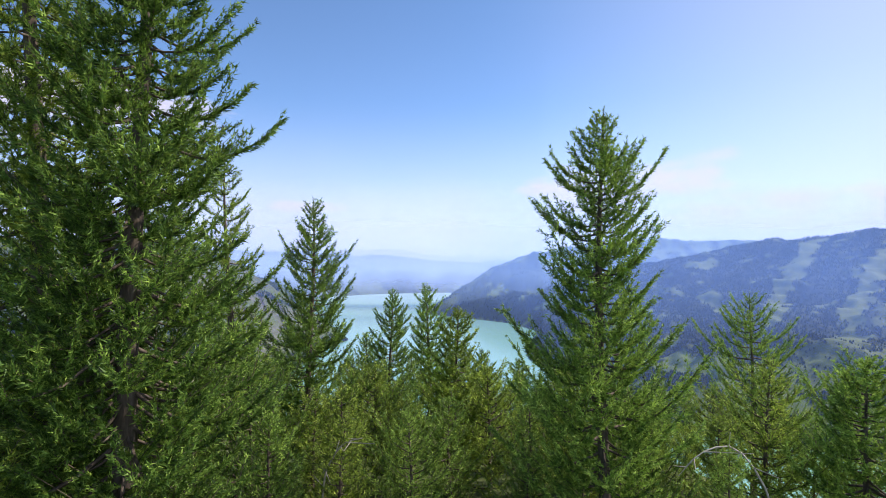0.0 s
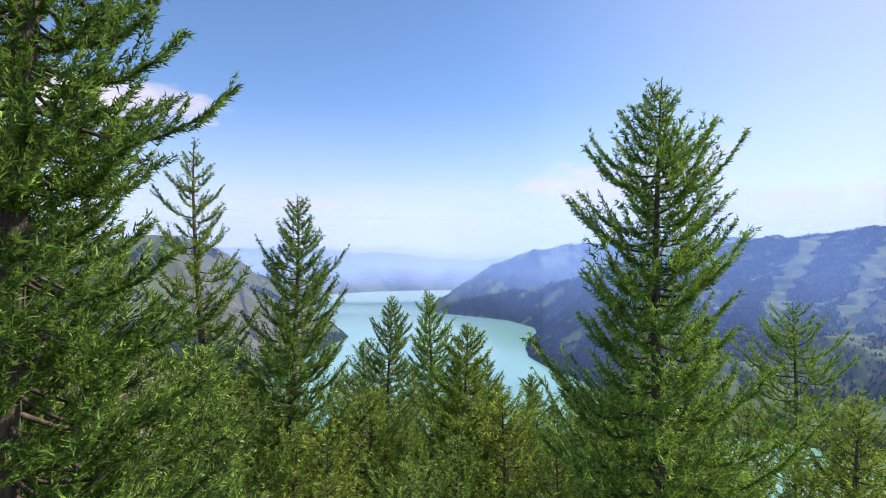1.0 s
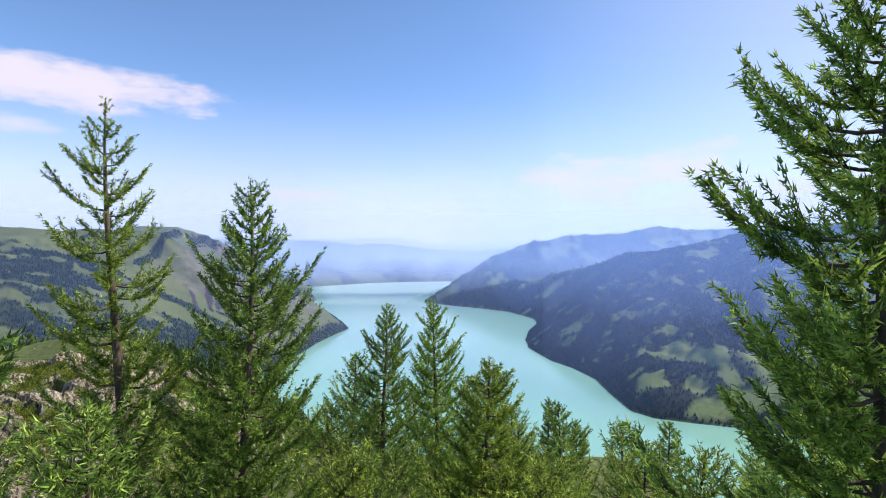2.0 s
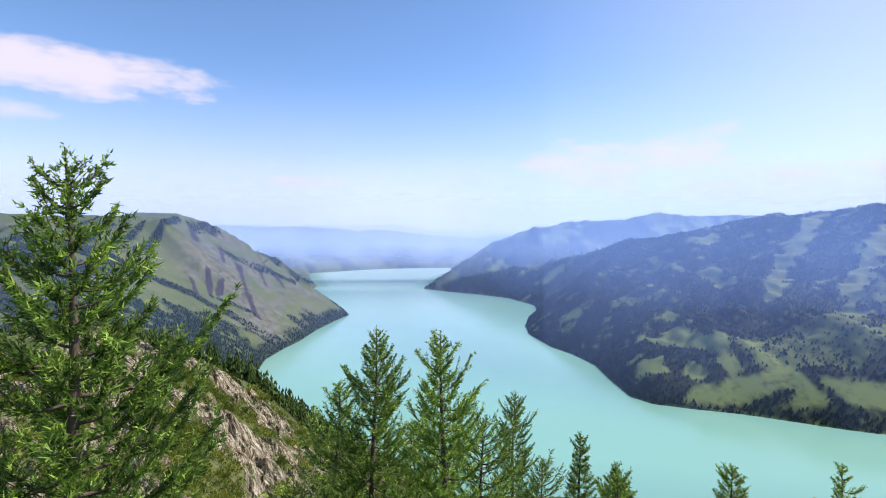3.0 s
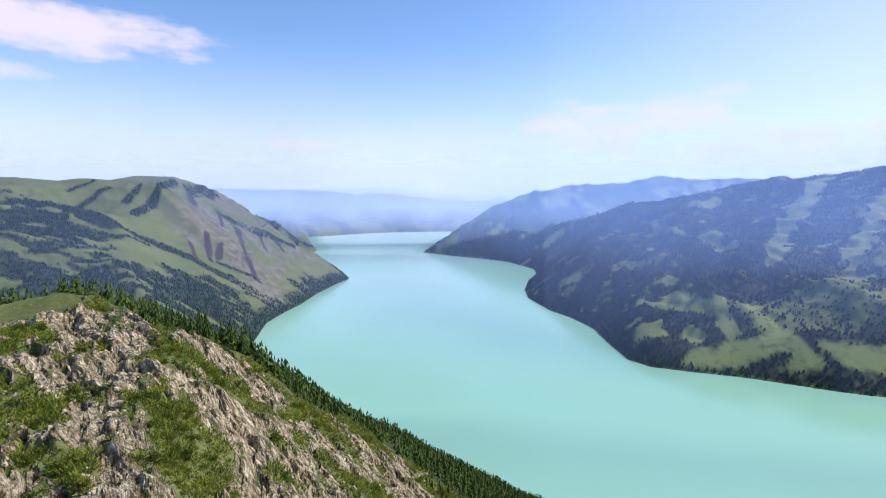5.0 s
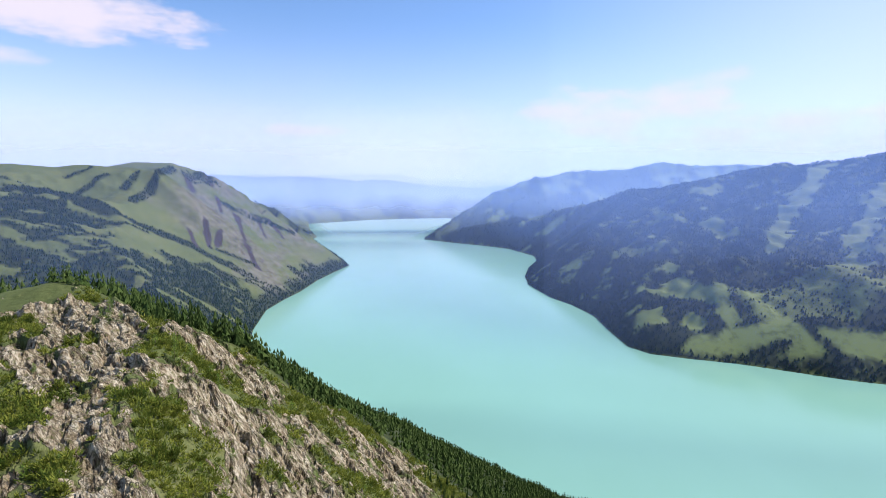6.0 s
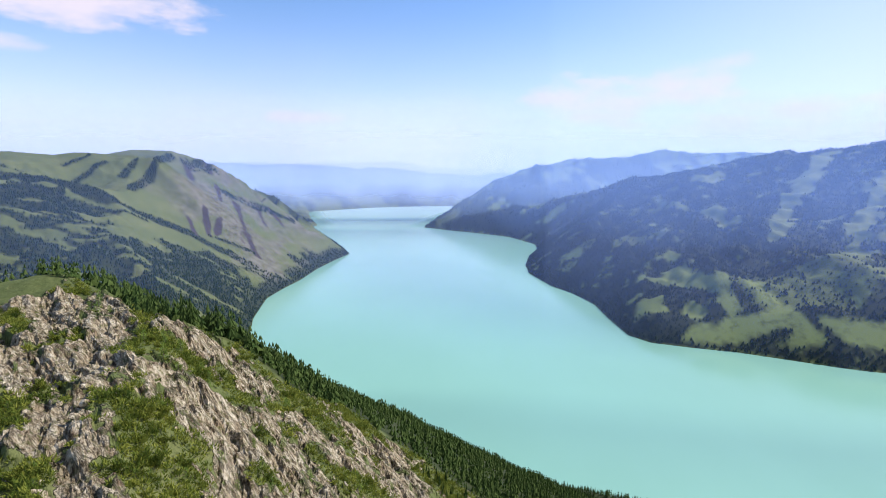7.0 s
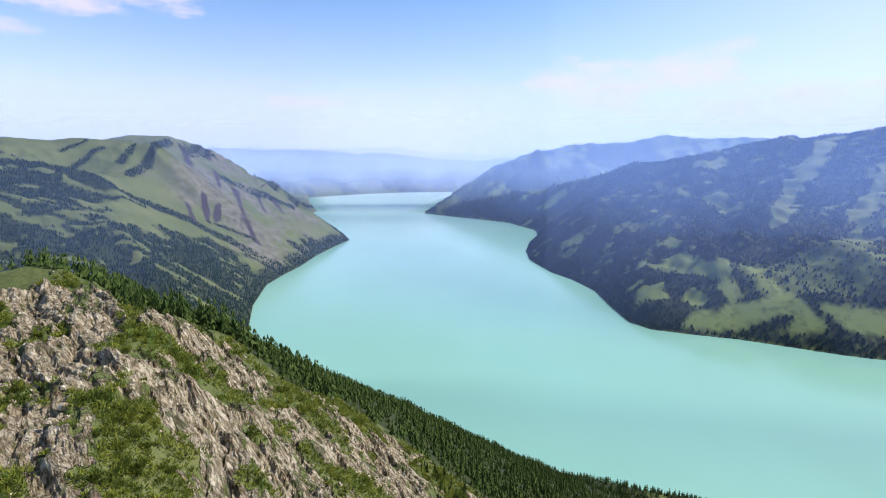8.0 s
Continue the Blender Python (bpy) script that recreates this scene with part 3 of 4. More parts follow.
me = bpy.data.meshes.new("water")
bm.to_mesh(me)
bm.free()
me.materials.append(WATER)
tagged(new("water", me), "milky turquoise glacial lake lying calm between the hills", "lake", kind="structure")


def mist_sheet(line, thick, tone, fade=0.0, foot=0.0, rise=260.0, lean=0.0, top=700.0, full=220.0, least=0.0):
    """A translucent sheet added as stand-in for haze along a line of the plan; its top may lean forward."""
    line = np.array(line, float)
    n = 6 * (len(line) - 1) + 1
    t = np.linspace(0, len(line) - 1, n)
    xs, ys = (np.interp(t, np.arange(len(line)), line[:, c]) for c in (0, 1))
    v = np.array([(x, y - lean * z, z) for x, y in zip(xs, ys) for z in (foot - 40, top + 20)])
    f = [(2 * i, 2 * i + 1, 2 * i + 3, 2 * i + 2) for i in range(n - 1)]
    me = mesh_from("haze_sheet", v, f, mist_material("haze_stand_in", thick, tone, foot + 20, rise, top, full))
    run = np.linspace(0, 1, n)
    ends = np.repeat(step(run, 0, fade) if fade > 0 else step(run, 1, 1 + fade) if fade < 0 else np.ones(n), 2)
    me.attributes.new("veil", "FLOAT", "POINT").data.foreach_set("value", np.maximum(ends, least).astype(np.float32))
    tagged(new("haze_sheet", me),
           "translucent sheet standing in for bluish haze over the lake", "haze", kind="structure")


# added sheets, bluer near and whiter far, that pale the hills by distance
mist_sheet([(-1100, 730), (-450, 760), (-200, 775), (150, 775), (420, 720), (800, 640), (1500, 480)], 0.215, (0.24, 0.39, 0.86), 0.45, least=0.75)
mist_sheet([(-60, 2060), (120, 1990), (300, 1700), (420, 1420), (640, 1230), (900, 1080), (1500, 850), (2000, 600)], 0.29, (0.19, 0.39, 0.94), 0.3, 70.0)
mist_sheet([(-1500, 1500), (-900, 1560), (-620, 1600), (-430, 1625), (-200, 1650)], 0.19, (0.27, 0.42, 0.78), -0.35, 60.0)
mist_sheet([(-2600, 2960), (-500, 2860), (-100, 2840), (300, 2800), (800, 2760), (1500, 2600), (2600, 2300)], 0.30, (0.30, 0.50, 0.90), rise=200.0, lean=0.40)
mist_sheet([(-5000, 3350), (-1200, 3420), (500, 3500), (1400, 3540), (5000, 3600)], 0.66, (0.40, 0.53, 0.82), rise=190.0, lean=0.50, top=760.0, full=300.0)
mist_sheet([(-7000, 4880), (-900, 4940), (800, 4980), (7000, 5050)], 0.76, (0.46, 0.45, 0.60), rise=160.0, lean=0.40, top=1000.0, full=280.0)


def lake_haze_sheet():
    """A thin level sheet added to whiten the far end of the lake like haze, denser with distance."""
    xs, ys = np.linspace(-1300, 900, 56), np.linspace(1700, 4600, 70)
    x, y = np.meshgrid(xs, ys, indexing="ij")
    f = [(i * 70 + j, i * 70 + j + 1, i * 70 + j + 71, i * 70 + j + 70) for i in range(55) for j in range(69)]
    k = Mat("lake_haze_sheet")
    k.n.remove(k.b)
    clear, haze_diffuse = k.n.new("ShaderNodeBsdfTransparent"), k.n.new("ShaderNodeBsdfDiffuse")
    haze_diffuse.inputs[0].default_value = (0.60, 0.80, 0.90, 1)
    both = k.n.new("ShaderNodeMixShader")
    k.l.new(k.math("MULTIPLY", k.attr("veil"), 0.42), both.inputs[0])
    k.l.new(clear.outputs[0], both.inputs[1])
    k.l.new(haze_diffuse.outputs[0], both.inputs[2])
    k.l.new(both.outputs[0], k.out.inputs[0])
    me = mesh_from("lake_haze_sheet", np.stack([x.ravel(), y.ravel(), np.full(x.size, 6.0)], -1), f, k.m)
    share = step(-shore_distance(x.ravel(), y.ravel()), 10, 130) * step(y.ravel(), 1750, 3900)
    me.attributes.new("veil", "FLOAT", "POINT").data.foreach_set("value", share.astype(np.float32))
    tagged(new("lake_haze_sheet", me), "pale sheet standing in for haze over the far lake", "haze", kind="structure")


lake_haze_sheet()


# ======== trees ========
def tube(points, radii, sides):
    """A tapered tube along points."""
    p, n = np.asarray(points, float), len(points)
    d = np.gradient(p, axis=0)
    d /= np.linalg.norm(d, axis=1)[:, None] + 1e-9
    ref = np.where(np.abs(d[:, 2:3]) > 0.9, [[1.0, 0, 0]], [[0, 0, 1.0]])
    a = np.cross(d, ref)
    a /= np.linalg.norm(a, axis=1)[:, None]
    b = np.cross(d, a)
    q = np.arange(sides) * 2 * np.pi / sides
    v = p[:, None] + np.asarray(radii)[:, None, None] * (np.cos(q)[None, :, None] * a[:, None] + np.sin(q)[None, :, None] * b[:, None])
    i, j = np.meshgrid(np.arange(n - 1), np.arange(sides), indexing="ij")
    j2 = (j + 1) % sides
    f = np.stack([i * sides + j, i * sides + j2, (i + 1) * sides + j2, (i + 1) * sides + j], -1).reshape(-1, 4)
    return v.reshape(-1, 3), f


def tufts(rng, at, way, length, width, blades):
    """Fans of needle blades at places, each leaning along its way."""
    n = len(at)
    at, way = np.repeat(at, blades, 0), np.repeat(way, blades, 0)
    length = np.repeat(length, blades) * rng.uniform(0.7, 1.25, n * blades)
    d = way + rng.normal(0, 0.6, (n * blades, 3))
    d /= np.linalg.norm(d, axis=1)[:, None] + 1e-9
    s = np.cross(d, rng.normal(0, 1, (n * blades, 3)))
    s /= np.linalg.norm(s, axis=1)[:, None] + 1e-9
    at = at + rng.normal(0, 0.02, at.shape)
    v = np.stack([at - s * width, at + s * width, at + d * length[:, None]], 1)
    return v.reshape(-1, 3), np.arange(n * blades * 3).reshape(-1, 3)


def conifer(seed, height, radius, bare=0.12, limbs=110, twigs=9, lean=0.0, full=1.0, blades=5, needle=NEEDLES, point=1.3, tuft=0.14, droop=0.0):
    """Meshes of a pine or larch: trunk, limbs and needled crown."""
    rng = np.random.default_rng(seed)
    zs = np.linspace(0, 1, 14)
    sway = 0.02 * height * np.sin(zs * 4 + seed) * zs
    axis = np.stack([lean * height * zs + sway, sway * 0.6, height * zs - 0.4 * (zs == 0)], -1)
    r0 = 0.0125 * height + 0.02
    trunk = tube(axis, r0 * (1 - zs) ** 0.85 + 0.008, 9)
    spot = lambda u: np.array([np.interp(u, zs, axis[:, c]) for c in range(3)])
    wood, at, way, size = [], [], [], []
    for k in range(limbs):
        u = bare + (1 - bare) * 0.97 * ((k + rng.uniform(0, 1)) / limbs) ** 0.95
        turn = k * 2.39996 + rng.normal(0, 0.25)
        left = (1 - u) / (1 - bare)
        reach = radius * min(left ** (1 / point), 0.03 + 1.75 * left) * rng.uniform(0.38, 1.15) * (0.35 if rng.uniform() < 0.1 else 1.0)
        reach = reach * (0.84 + 0.32 * np.sin(turn * 2 + seed + u * 11) ** 2) + 0.05
        if u < bare + 0.12:
            reach *= rng.uniform(0.5, 1.0)
        out = np.array([np.cos(turn), np.sin(turn), 0])
        rise = 0.16 + 0.60 * u ** 2 - droop + rng.normal(0, 0.12)
        s = np.linspace(0, 1, 6)[:, None]
        line = spot(u) + out * reach * s + np.array([0, 0, 1]) * reach * (rise * s - 0.16 * np.sin(s * 3.1) + 0.26 * s ** 3)
        thick = 0.010 + 0.011 * reach
        wood.append(tube(line, thick * (1 - s[:, 0]) + 0.004, 4))
        m = max(3, int(twigs * min(1.0, 0.35 + reach / radius)))
        for t in range(m):
            w = 0.18 + 0.82 * (t + rng.uniform(0, 1)) / m
            base = np.array([np.interp(w, s[:, 0], line[:, c]) for c in range(3)])
            side = 1 if t % 2 else -1
            ang = turn + side * rng.uniform(0.45, 1.1)
            length = (0.08 + 0.40 * reach * (1.15 - w)) * rng.uniform(0.5, 1.25)
            tip = np.array([np.cos(ang), np.sin(ang), rng.normal(0.40, 0.25)])
            steps = max(2, int(length / 0.065 * full))
            q = np.linspace(0.12, 1, steps)[:, None]
            line2 = base + tip * length * q + np.array([0, 0, 0.55 * length]) * q ** 2
            if t % 2:
                wood.append(tube(np.stack([base, line2[-1]]), [0.010, 0.004], 3))
            at.append(line2)
            way.append(np.repeat((tip * 0.8 + [0, 0, 0.3])[None], steps, 0))
            size.append(np.full(steps, tuft * min(1.0, 0.45 + 4 * (1 - u))))
        ends = np.linspace(0.35, 1, max(3, int(reach / 0.06 * full)))
        at.append(np.stack([np.interp(ends, s[:, 0], line[:, c]) for c in range(3)], -1))
        way.append(np.repeat((out + [0, 0, 0.4])[None], len(ends), 0))
        size.append(np.full(len(ends), tuft * min(1.0, 0.45 + 4 * (1 - u))))
    top = np.linspace(0.92, 1.0, 14)
    at.append(np.stack([spot(u) for u in top]))
    way.append(np.repeat([[0, 0, 1.0]], 14, 0))
    size.append(np.linspace(tuft * 0.7, tuft * 0.4, 14))
    v, f = tufts(rng, np.concatenate(at), np.concatenate(way), np.concatenate(size), 0.010 + 0.045 * tuft, blades)
    return mesh_from("trunk", *joined([trunk] + wood), BARK, True), mesh_from("crown", v, f, needle)


def plant_tree(meshes, place, turn=0.0, scale=1.0, name="pine_tree", label="", category="tree", group="trees on the launch hill"):
    root = new(name)
    root.empty_display_size = 0.3
    for n, me in zip(("trunk", "crown"), meshes):
        part(n, me, root)
    root.matrix_world = pose(*place, 0, 0, turn) @ Matrix.Scale(scale, 4)
    return tagged(root, label, category, group)


def on_ground(x, y, sink=0.15):
    return (x, y, float(land(np.array([x]), np.array([y]))[0]) - sink)


# single trees of the hill, in its own units from the start: x, y, height of the tip over the first eye, radius, seed, lean, needles, fullness, limbs, bare share
BIG = [
    (4.55, 14.3, 4.2, 3.15, 3, -0.012, NEEDLES, 1.0, 185, 0.10, "tall green pine with a pointed tip on the hill"),
    (-6.4, 10.4, 11.5, 4.0, 5, 0.0, NEEDLES, 1.0, 330, 0.05, "very tall full green larch with spreading boughs"),
    (-9.6, 12.2, 14.0, 4.2, 8, 0.0, NEEDLES_YELLOW, 0.9, 300, 0.04, "broad bushy yellow-green larch on the hill"),
    (-5.75, 21.8, 2.5, 2.9, 11, 0.0, NEEDLES, 1.0, 150, 0.08, "slim green larch with open upturned twigs"),
    (-9.1, 22.2, 4.6, 2.5, 14, -0.01, NEEDLES_YELLOW, 1.0, 92, 0.10, "slender larch with a sparse ragged crown"),
    (-3.65, 34.9, -2.25, 2.7, 17, 0.0, NEEDLES, 1.0, 130, 0.06, "young dense green larch on the slope edge"),
    (-0.9, 31.7, -1.7, 2.5, 20, 0.01, NEEDLES, 1.0, 120, 0.06, "narrow young larch with a thin tip"),
    (0.5, 21.7, -2.2, 2.3, 23, 0.0, NEEDLES_YELLOW, 1.0, 110, 0.06, "young bright green larch with wide lower boughs"),
    (4.8, 31.7, -6.4, 1.9, 26, 0.0, NEEDLES, 0.9, 60, 0.06, "small slim larch on the slope edge"),
    (3.4, 46.5, -8.6, 2.0, 29, 0.0, NEEDLES, 0.9, 70, 0.06, "young open larch on the brow of the hill"),
    (6.7, 43.6, -9.9, 1.0, 30, 0.0, NEEDLES, 0.9, 46, 0.06, "small slim larch on the slope edge"),
    (8.2, 42.0, -10.9, 1.2, 31, 0.0, NEEDLES, 0.9, 46, 0.06, "small slim larch on the slope edge"),
    (17.5, 28.9, -2.1, 4.0, 32, 0.0, NEEDLES, 1.0, 78, 0.22, "half-bare larch with a dark trunk and thin crown"),
    (12.4, 15.0, -3.0, 2.8, 35, 0.0, NEEDLES, 1.0, 100, 0.08, "bushy dark green larch on the hill"),
    (14.3, 42.0, -11.0, 1.5, 36, 0.0, NEEDLES, 0.9, 46, 0.06, "small bushy larch on the slope edge"),
    (20.2, 42.0, -10.8, 1.9, 38, 0.0, NEEDLES, 0.9, 50, 0.06, "small bushy larch on the slope edge"),
]


def hill_spot(x, y):
    return on_ground(HILL_X + HILL * x, HILL_Y + HILL * y, 0.07)


for x, y, tip, radius, seed, lean, needle, full, limbs, bare, label in BIG:
    base = hill_spot(x, y)
    height = (HILL_Z - base[2]) / HILL + tip
    plant_tree(conifer(seed, height, radius, bare, limbs, 12, lean, 1.2 * full, 7, needle, 1.3 if tip > 8 else 1.75, 0.13 if tip > 8 else 0.12, 0.42 if tip > 8 else 0.1 if "pine" in label else 0.05), base, 0, HILL, "pine_tree" if "pine" in label else "larch_tree", label)

# undergrowth of young trees, six kinds repeated: x, y, height in the hill's units
rng = np.random.default_rng(77)
YOUNG = [conifer(40 + i, 5.0, 1.7 + 0.35 * (i % 3), 0.02, 72, 9, (-0.06, 0.05, 0.0)[i % 3], 0.85, 4, (NEEDLES, NEEDLES_YELLOW)[i % 2], (2.0, 1.5, 2.4)[i % 3], 0.15, (-0.30, -0.15, -0.4)[i % 3]) for i in range(6)]
SMALL = [conifer(60 + i, 5.0, 1.5 + 0.3 * i, 0.02, 40, 5, (-0.05, 0.04, 0.0)[i], 0.4, 4, NEEDLES, (1.8, 1.5, 2.0)[i], 0.26, -0.2) for i in range(3)]
FILL = [(-4.6, 13.5, 3.6), (-3.4, 17.0, 4.4), (-6.2, 16.5, 5.2), (-2.2, 20.5, 4.2), (0.3, 18.5, 3.4), (1.9, 21.0, 4.6), (3.2, 18.2, 4.0), (5.2, 20.5, 4.4), (2.6, 15.8, 2.9),
        (6.8, 17.0, 3.8), (7.6, 13.4, 3.0), (8.8, 18.6, 3.4), (-9.8, 15.0, 5.4), (-11.5, 12.0, 5.6), (-11.0, 18.5, 5.2), (-4.4, 24.5, 4.6), (-6.6, 25.5, 4.6),
        (-1.8, 23.0, 3.8), (3.4, 24.8, 4.0), (6.0, 25.0, 4.0), (11.5, 27.0, 3.6), (14.5, 22.0, 4.4), (-13.5, 22.0, 5.0), (16.0, 17.0, 4.4)]
FILL += [(-5.6, 11.0, 3.6), (-3.0, 14.8, 3.2), (-1.0, 16.2, 3.0), (-4.8, 18.6, 4.6), (-7.6, 18.2, 5.6), (-2.9, 22.0, 4.6), (1.0, 24.6, 4.2), (4.4, 22.6, 4.2), (7.2, 20.8, 4.2),
         (4.6, 17.2, 3.6), (13.2, 18.4, 3.4), (-8.8, 25.4, 5.0), (-7.2, 14.6, 4.4), (-9.0, 12.0, 4.0), (-2.4, 27.5, 5.0),
         (2.4, 28.4, 5.2), (6.6, 29.4, 4.6), (-5.4, 30.5, 5.2), (-6.6, 41.0, 7.4), (-2.0, 38.0, 5.0), (0.8, 38.5, 5.0), (-4.6, 38.5, 5.0), (3.2, 36.0, 5.0), (16.6, 31.5, 4.6), (20.0, 25.0, 4.6), (8.2, 15.4, 3.6), (6.0, 16.0, 3.8), (10.2, 16.4, 4.2), (7.4, 19.6, 4.6), (-8.4, 8.2, 4.4), (-5.2, 8.6, 3.0)]
for i, (x, y, tall) in enumerate(FILL):
    plant_tree(YOUNG[i % 6], hill_spot(x, y), float(rng.uniform(0, 360)), HILL * tall * float(rng.uniform(0.85, 1.3)) / 5.0, "young_larch", "young bushy larch crowding the hillside undergrowth", "tree", "young trees on the launch hill")


# young larches in the grassy hollows of the rocky flank: plan and height
for i, (x, y, tall) in enumerate([(-70, 155, 3.6), (-67, 148, 4.2), (-63, 147, 3.2), (-73, 162, 3.0), (-47, 162, 3.4), (-44, 166, 4.0), (-107, 186, 3.8), (-103, 179, 4.4), (-98, 171, 3.0),
                                  (-41, 134, 2.6), (-33, 122, 2.2), (-37, 141, 2.8), (-52, 107, 1.6), (-47, 103, 1.8), (-60, 168, 2.8), (-30, 138, 2.6), (-24, 128, 2.4), (-78, 117, 2.0), (-72, 158, 4.0), (-75, 154, 3.2), (-68, 158, 3.6), (-58, 151, 3.4), (-56, 147, 2.8), (-61, 154, 3.0), (-48, 170, 3.6), (-45, 169, 3.0), (-50, 167, 2.6), (-89, 132, 2.4), (-43, 110, 2.2), (-40, 113, 2.0), (-46, 105, 1.9), (-38, 118, 2.4), (-42, 121, 2.2), (-59, 99, 2.0), (-62, 96, 2.4), (-56, 95, 1.8), (-26, 149, 2.8), (-22, 152, 2.6), (-20, 146, 2.4), (-101, 172, 3.4), (-97, 175, 3.0), (-14, 160, 2.8), (-9, 166, 3.0)]):
    plant_tree(SMALL[i % 3], on_ground(x, y, 0.2), i * 61.0, tall / 5.0, "young_larch", "small bushy larch in a grassy hollow between rocks", "tree", "young larches on the rocky flank")


def dead_sapling(points, label):
    """A bare bleached stem that arches over, with a few stubs."""
    rng = np.random.default_rng(4)
    at = [Vector((HILL_X + HILL * x, HILL_Y + HILL * y, HILL_Z + HILL * z)) for x, y, z in points]
    t = np.linspace(0, 1, 12)
    line = np.stack([np.interp(t, np.linspace(0, 1, len(at)), [p[c] for p in at]) for c in range(3)], -1)
    line[1:-1] = (line[:-2] + 2 * line[1:-1] + line[2:]) / 4
    base = line[0].copy()
    pieces = [tube(line - base, np.linspace(0.016, 0.005, 12), 7)]
    for k in range(3, 11):
        way = rng.normal(0, 1, 3) * [0.18, 0.18, 0.10]
        pieces.append(tube(np.stack([line[k] - base, line[k] - base + way]), [0.008, 0.003], 4))
    root = new("dead_sapling", mesh_from("dead_sapling", *joined(pieces), DEADWOOD, True))
    root.location = base
    tagged(root, label, "branch")


k = Mat("bleached_deadwood")
DEADWOOD = k.done(k.ramp(k.noise(30.0, 4.0, 0.6), (0.3, (0.30, 0.27, 0.22)), (0.7, (0.55, 0.52, 0.46))), 0.8)
dead_sapling([(9.4, 14.0, -8.6), (8.9, 14.0, -6.4), (8.0, 14.0, -5.1), (6.9, 13.8, -5.3), (6.3, 13.7, -5.9)], "bare bleached dead sapling arching over the undergrowth")
dead_sapling([(-3.6, 15.0, -8.5), (-3.4, 14.6, -6.2), (-2.8, 14.2, -5.2), (-2.2, 14.0, -5.0)], "thin bleached dead stem leaning among young larches")


# ---- spruces on the own mountain ----
def small_spruce(seed, tiers=9, points=8):
    """A one-metre spruce of ragged whorls: trunk and crown."""
    rng = np.random.default_rng(seed)
    v, f = [], []
    for t in range(tiers):
        u = 0.10 + 0.88 * t / tiers
        r = 0.13 * (1 - u) ** 0.8 + 0.012
        n = points
        ang = np.arange(n) * 2 * np.pi / n + rng.uniform(0, 6)
        rr = r * rng.uniform(0.45, 1.35, n)
        top = np.array([[0, 0, min(1.0, u + 0.30 * (1 - 0.5 * u))]])
        tip = np.stack([rr * np.cos(ang), rr * np.sin(ang), u - 0.03 + rng.normal(0, 0.015, n)], -1)
        dip = np.stack([0.45 * rr * np.cos(ang + np.pi / n), 0.45 * rr * np.sin(ang + np.pi / n), np.full(n, u + 0.05)], -1)
        at = sum(len(q) for q in v)
        ring = np.stack([tip, dip], 1).reshape(-1, 3)
        v.append(np.concatenate([top, ring]))
        f += [(at, at + 1 + i, at + 1 + (i + 1) % (2 * n)) for i in range(2 * n)]
    trunk = tube([(0, 0, -0.05), (0, 0, 0.5), (0, 0, 0.95)], [0.018, 0.010, 0.003], 5)
    return np.concatenate(v), np.array(f), trunk


SPRUCES = [small_spruce(200 + i) for i in range(4)]
SPRUCE_MESH = [(mesh_from("trunk", *s[2], BARK, True), mesh_from("crown", s[0], s[1], SPRUCE)) for s in SPRUCES]


def scatter(rng, n, x0, x1, y0, y1):
    return rng.uniform(x0, x1, n), rng.uniform(y0, y1, n)


def own_wood(rng):
    """Places of the spruces behind and along the crest of the own mountain."""
    x, y = scatter(rng, 24000, -330, 330, 150, 600)
    yc = np.interp(x, CREST_X, CREST_Y)
    back = y - yc
    keep = (back > 1 + 6 * vnoise(x / 20, y / 20, 141)) & (y < np.interp(x, BRINK_X, BRINK_Y) + 60)
    keep |= (x > -14) & (back > -18 - 1.5 * x + 25 * vnoise(x / 30, y / 30, 142)) & (back < 60)
    keep &= (np.abs(x) < 0.95 * y + 20) & ((x > -104) | (x < -130) | (back > 14))
    keep &= ~((x < -210) & (back < 12))
    cx = rng.uniform(-128, -38, 420)
    cy = np.interp(cx, CREST_X, CREST_Y) + rng.uniform(5, 40, 420)
    return np.append(x[keep], cx), np.append(y[keep], cy)


x, y = own_wood(rng)
z = land(x, y)
order = np.argsort(np.hypot(x, y))
x, y, z = x[order], y[order], z[order]
tall = np.random.default_rng(5).uniform(5.0, 9.0, len(x)) * (0.85 + 0.4 * vnoise(x / 14, y / 14, 143)) * (1 + 0.3 * step(x, -40, -75) * step(y - np.interp(x, CREST_X, CREST_Y), 60, 20))
for i in range(290):
    root = new("spruce_tree")
    part("trunk", SPRUCE_MESH[i % 4][0], root)
    part("crown", SPRUCE_MESH[i % 4][1], root)
    root.matrix_world = pose(x[i], y[i], z[i] - 0.2, 0, 0, (i * 77) % 360) @ Matrix.Diagonal((float(tall[i]) * 1.05, float(tall[i]) * 1.05, float(tall[i]), 1))
    tagged(root, "dark green spruce standing along the rocky mountain crest", "tree", "spruces on the crest")


def copies(shape_v, shape_f, x, y, z, tall, wide, seed):
    rng = np.random.default_rng(seed)
    turn = rng.uniform(0, 6.28, len(x))
    c, s = np.cos(turn), np.sin(turn)
    vx = shape_v[None, :, 0] * c[:, None] - shape_v[None, :, 1] * s[:, None]
    vy = shape_v[None, :, 0] * s[:, None] + shape_v[None, :, 1] * c[:, None]
    v = np.stack([x[:, None] + vx * (tall * wide)[:, None], y[:, None] + vy * (tall * wide)[:, None], z[:, None] + shape_v[None, :, 2] * tall[:, None]], -1)
    f = shape_f[None] + (np.arange(len(x)) * len(shape_v))[:, None, None]
    return v.reshape(-1, 3), f.reshape(-1, 3)


def low_spruce(seed, tiers, points):
    v, f, _ = small_spruce(seed, tiers, points)
    return v, f


rest = slice(290, None)
